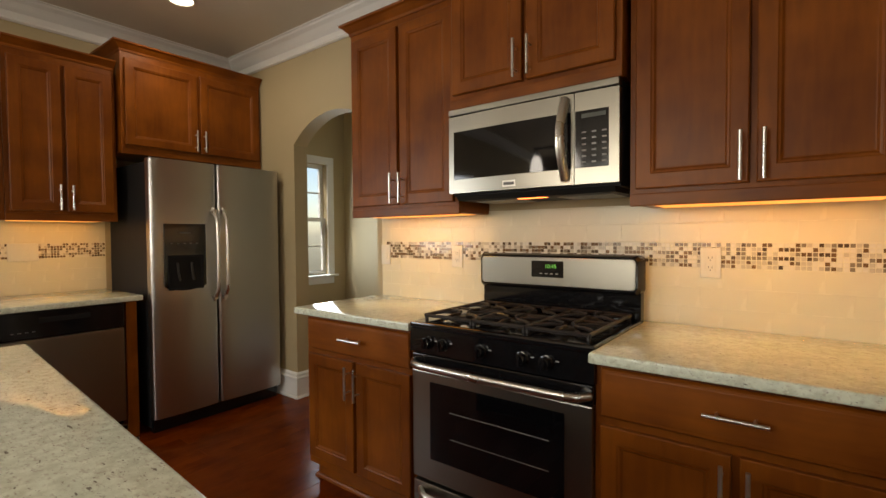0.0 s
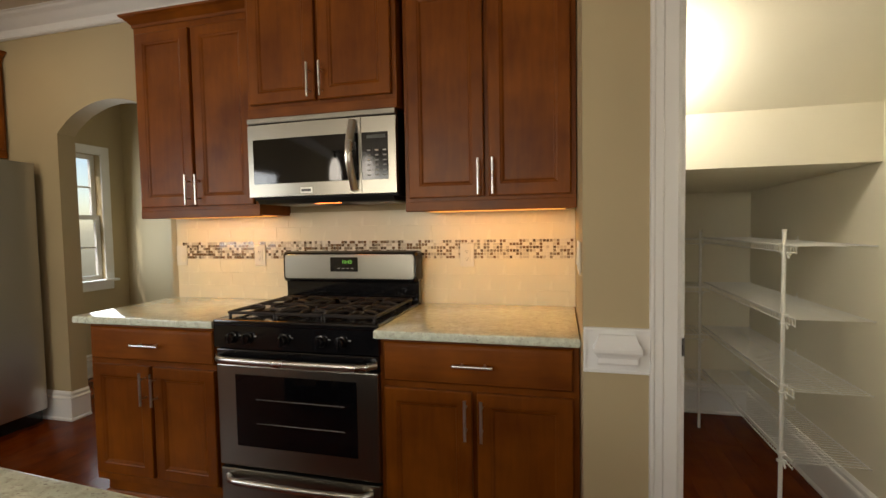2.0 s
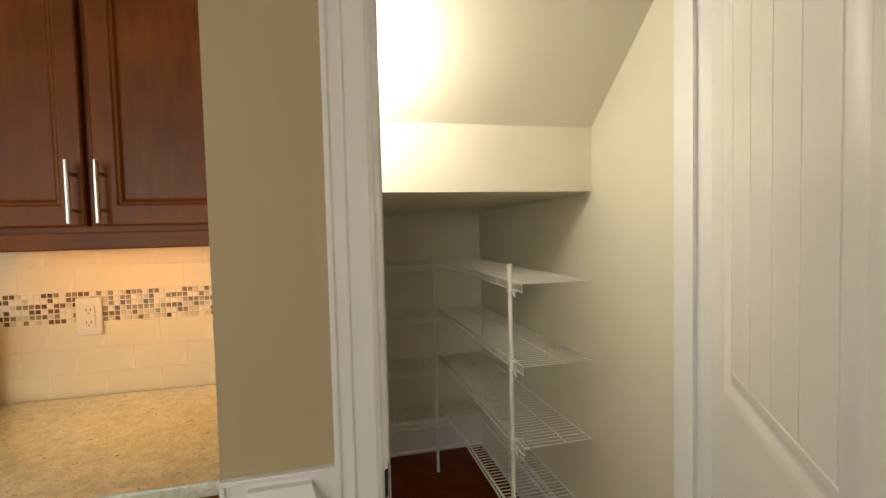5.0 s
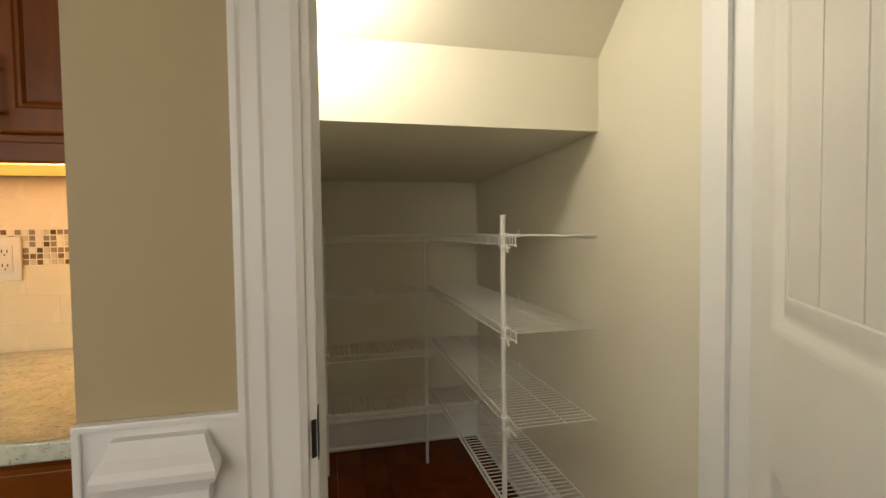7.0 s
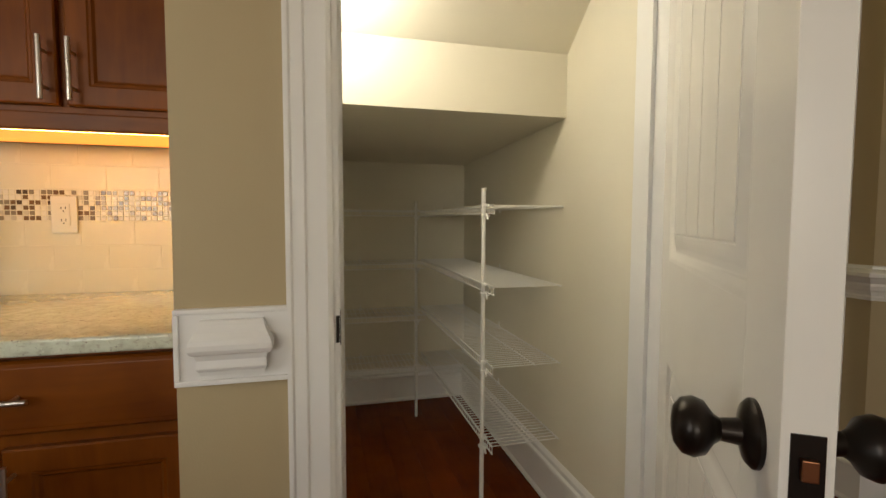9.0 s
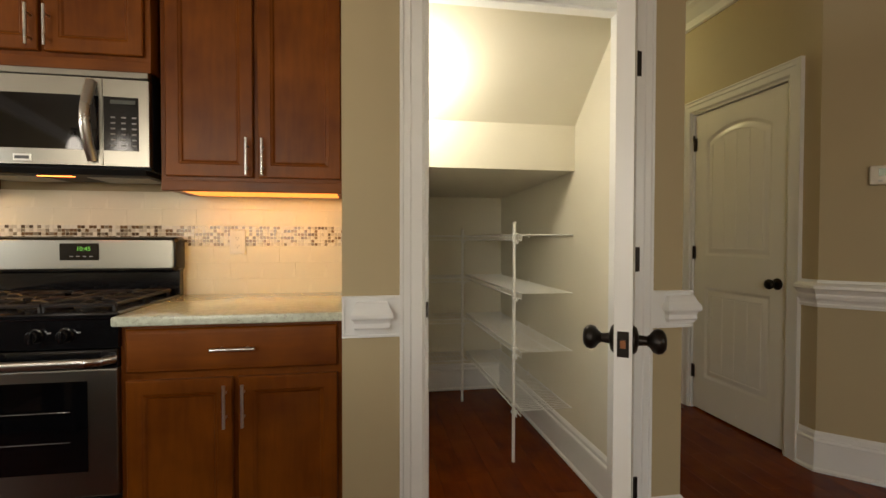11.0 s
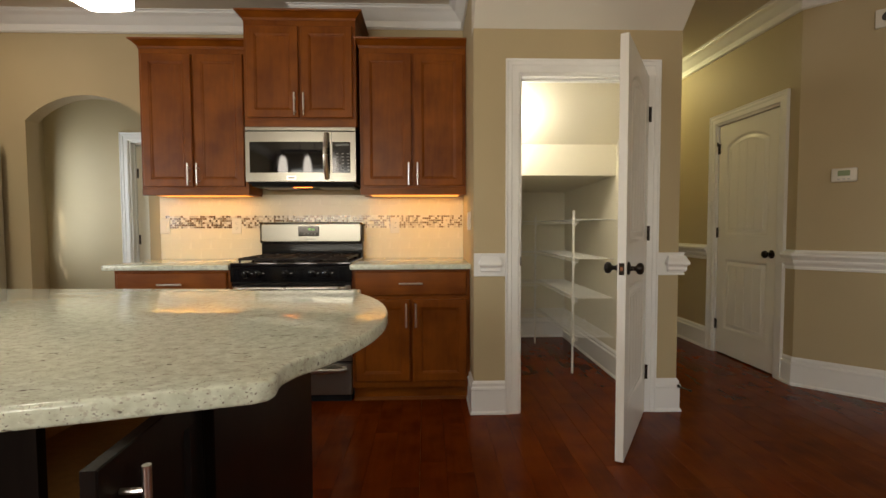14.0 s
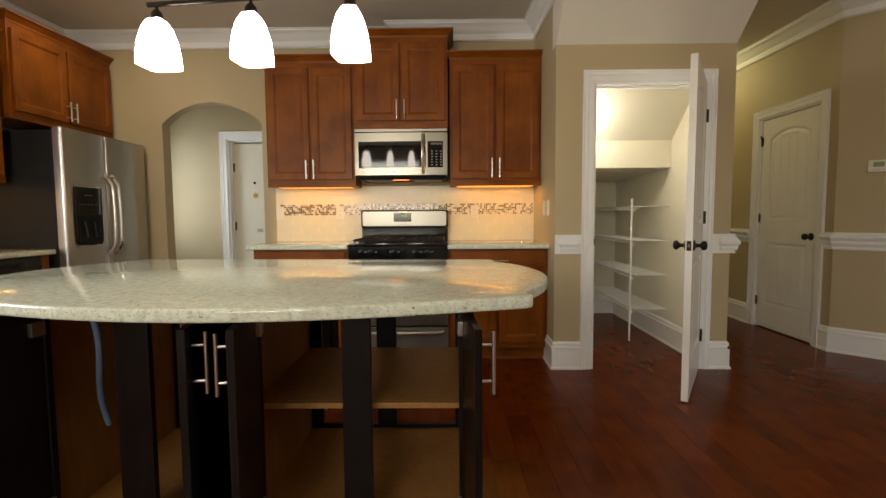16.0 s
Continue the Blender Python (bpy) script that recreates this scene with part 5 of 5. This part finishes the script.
lathe(bm, [(0.065, CEILZ - 0.03), (0.065, CEILZ - 0.012), (0.05, CEILZ)], 24)
part("canopy", bm, BRONZE, pend, "", True)
for x in (-0.402, 0.0, 0.402):
    bm = bmesh.new()
    lathe(bm, [(0.007, ZB + 0.250), (0.007, ZB + 0.232), (0.022, ZB + 0.215), (0.026, ZB + 0.188)], 16, pose(x, 0, 0))
    part("socket", bm, BRONZE, pend, "bronze socket cup", True)
    bm = bmesh.new()
    rows = []
    for u, hwid in ((0.0, 0.024), (0.03, 0.030), (0.18, 0.044), (0.45, 0.057), (0.75, 0.064), (1.0, 0.065)):
        ring = []
        for k in range(44):
            a = 2 * math.pi * k / 44
            c, s = math.cos(a), math.sin(a)
            rr = hwid / (abs(c) ** 9 + abs(s) ** 9) ** (1 / 9)
            px, py = rr * c, rr * s
            ang2 = radians(2)
            dz = -0.003 * (1 - (px * px + py * py) / (2 * hwid * hwid)) * u
            ring.append((x + px * math.cos(ang2) - py * math.sin(ang2), px * math.sin(ang2) + py * math.cos(ang2), ZB + 0.190 * (1 - u) + dz + 0.005 * u))
        rows.append(ring)
    loops(bm, rows)
    part("shade", bm, SHADE, pend, "glowing frosted glass shade", True)

# ---- backsplash tiles ----
MOS = [mat("mosaic_" + n, c, r, 0, 0.1, 30, 0, 60, 0.2) for n, c, r in (("brown_glass", (0.17, 0.095, 0.042), 0.1), ("grey_glass", (0.25, 0.205, 0.145), 0.1), ("dark_glass", (0.095, 0.06, 0.034), 0.1), ("pale_glass", (0.58, 0.52, 0.41), 0.12), ("cream_stone", (0.72, 0.67, 0.56), 0.3))]


def tile_mesh(name, w, h, d, material):
    me = bpy.data.meshes.new(name)
    bm = loops(bmesh.new(), [[(i, -y, i), (w - i, -y, i), (w - i, -y, h - i), (i, -y, h - i)] for i, y in ((0, 0), (0, d * 0.7), (0.0012, d))])
    bm.normal_update()
    bmesh.ops.recalc_face_normals(bm, faces=bm.faces)
    bm.to_mesh(me)
    bm.free()
    me.materials.append(material)
    return me


def backsplash(name, m, x0, x1, split, label):
    wall = tagged(part(name, boxed(x0, -0.0093, 0.0, x1, 0, 0.49), GROUT), label, "backsplash", kind="structure")
    wall.matrix_world = m
    pw, ph, g = 0.152, 0.0765, 0.0014
    cache = {}
    for r, z in enumerate((0.001, 0.0785, 0.156, 0.3345, 0.412)):
        x = x0 - (pw / 2 if r % 2 else 0)
        while x < x1:
            a, b = max(x + g, x0), min(x + pw, x1)
            if b - a > 0.01:
                key = round(b - a, 4)
                if key not in cache:
                    cache[key] = tile_mesh("tile", b - a, ph - g if r < 4 else 0.070, 0.010, TILE)
                ob = new("tile", cache[key])
                ob.parent = wall
                ob.location = (a, 0, z)
            x += pw
    pitch = 0.0163
    nrow = 6
    small = [tile_mesh("mosaic_tile", pitch - 0.0018, pitch - 0.0018, 0.0106, k) for k in MOS]
    rng = random.Random(5)
    rest = bmesh.new()
    run = [4] * nrow
    x = x0 + 0.04
    while x < x1 - pitch * 0.5:
        for r in range(nrow):
            if rng.random() > 0.12:
                u = rng.random()
                run[r] = 4 if u < 0.28 else 3 if u < 0.44 else 0 if u < 0.68 else 1 if u < 0.88 else 2
            k = run[r]
            z = 0.2345 + pitch * r
            if split[0] <= x <= split[1]:
                ob = new("mosaic_tile", small[k])
                ob.parent = wall
                ob.location = (x, 0, z)
            else:
                w = pitch - 0.0018
                vs = [rest.verts.new(p) for p in ((x, -0.008, z), (x + w, -0.008, z), (x + w, -0.008, z + w), (x, -0.008, z + w), (x, -0.0106, z), (x + w, -0.0106, z), (x + w, -0.0106, z + w), (x, -0.0106, z + w))]
                for q in ((4, 5, 6, 7), (0, 1, 5, 4), (1, 2, 6, 5), (2, 3, 7, 6), (3, 0, 4, 7)):
                    rest.faces.new([vs[i] for i in q]).material_index = k
        x += pitch
    ob = tagged(part("mosaic_band", rest, MOS, wall), "small brown, grey and cream mosaic tiles", kind="stuff")
    return wall


backsplash("wall_backsplash_range", pose(0, RW - 0.0005, 0.912), -0.665, JX - 0.001, (0.87, 1.66), "cream tile backsplash with a mosaic band")
backsplash("wall_backsplash_side", pose(LW + 0.0005, 0, 0.912, 0, 0, 90), 0.47, 1.80, (1.45, 1.80), "cream tile backsplash with a mosaic band beside the refrigerator")

# ---- floor planks ----
floor_ob = bpy.data.objects["floor"]
plank_rng = random.Random(11)
PWID = 0.127
lengths = (0.55, 0.8, 1.05, 1.3)


def plank_data(width, length):
    me = bpy.data.meshes.new("plank")
    e = 0.0007
    bm = loops(bmesh.new(), [[(i, i, z), (width - i, i, z), (width - i, length - i, z), (i, length - i, z)] for i, z in ((0, -0.0125), (0, -e), (e, 0))])
    bmesh.ops.recalc_face_normals(bm, faces=bm.faces)
    bm.to_mesh(me)
    bm.free()
    me.materials.append(FLOORW)
    return me


plank_kinds = {n: plank_data(PWID - 0.0006, n - 0.0006) for n in lengths}
rest_v, rest_f = [], []
x = LW
made = 0
while x < 5.6:
    y = -5.0 - plank_rng.random() * 0.8
    while y < 5.0:
        n = plank_rng.choice(lengths)
        near = -0.3 < x < 3.3 and -1.2 < y + n / 2 < 3.7 and made < 295
        if near:
            ob = new("plank", plank_kinds[n])
            ob.parent = floor_ob
            ob.location = (x, y, 0)
            made += 1
        else:
            b = len(rest_v)
            w, e = PWID - 0.0006, 0.0007
            for i, z in ((0, -0.0125), (0, -e), (e, 0)):
                rest_v += [(x + i, y + i, z), (x + w - i, y + i, z), (x + w - i, y + n - 0.0006 - i, z), (x + i, y + n - 0.0006 - i, z)]
            for k in (0, 4):
                for i in range(4):
                    j = (i + 1) % 4
                    rest_f.append((b + k + i, b + k + j, b + k + 4 + j, b + k + 4 + i))
            rest_f.append((b + 8, b + 9, b + 10, b + 11))
        y += n
    x += PWID
me = bpy.data.meshes.new("floor_planks")
me.from_pydata(rest_v, [], rest_f)
me.materials.append(FLOORI)
ob = new("floor_planks", me)
ob.parent = floor_ob
tagged(ob, "dark red-brown hand-scraped floor planks", kind="stuff")
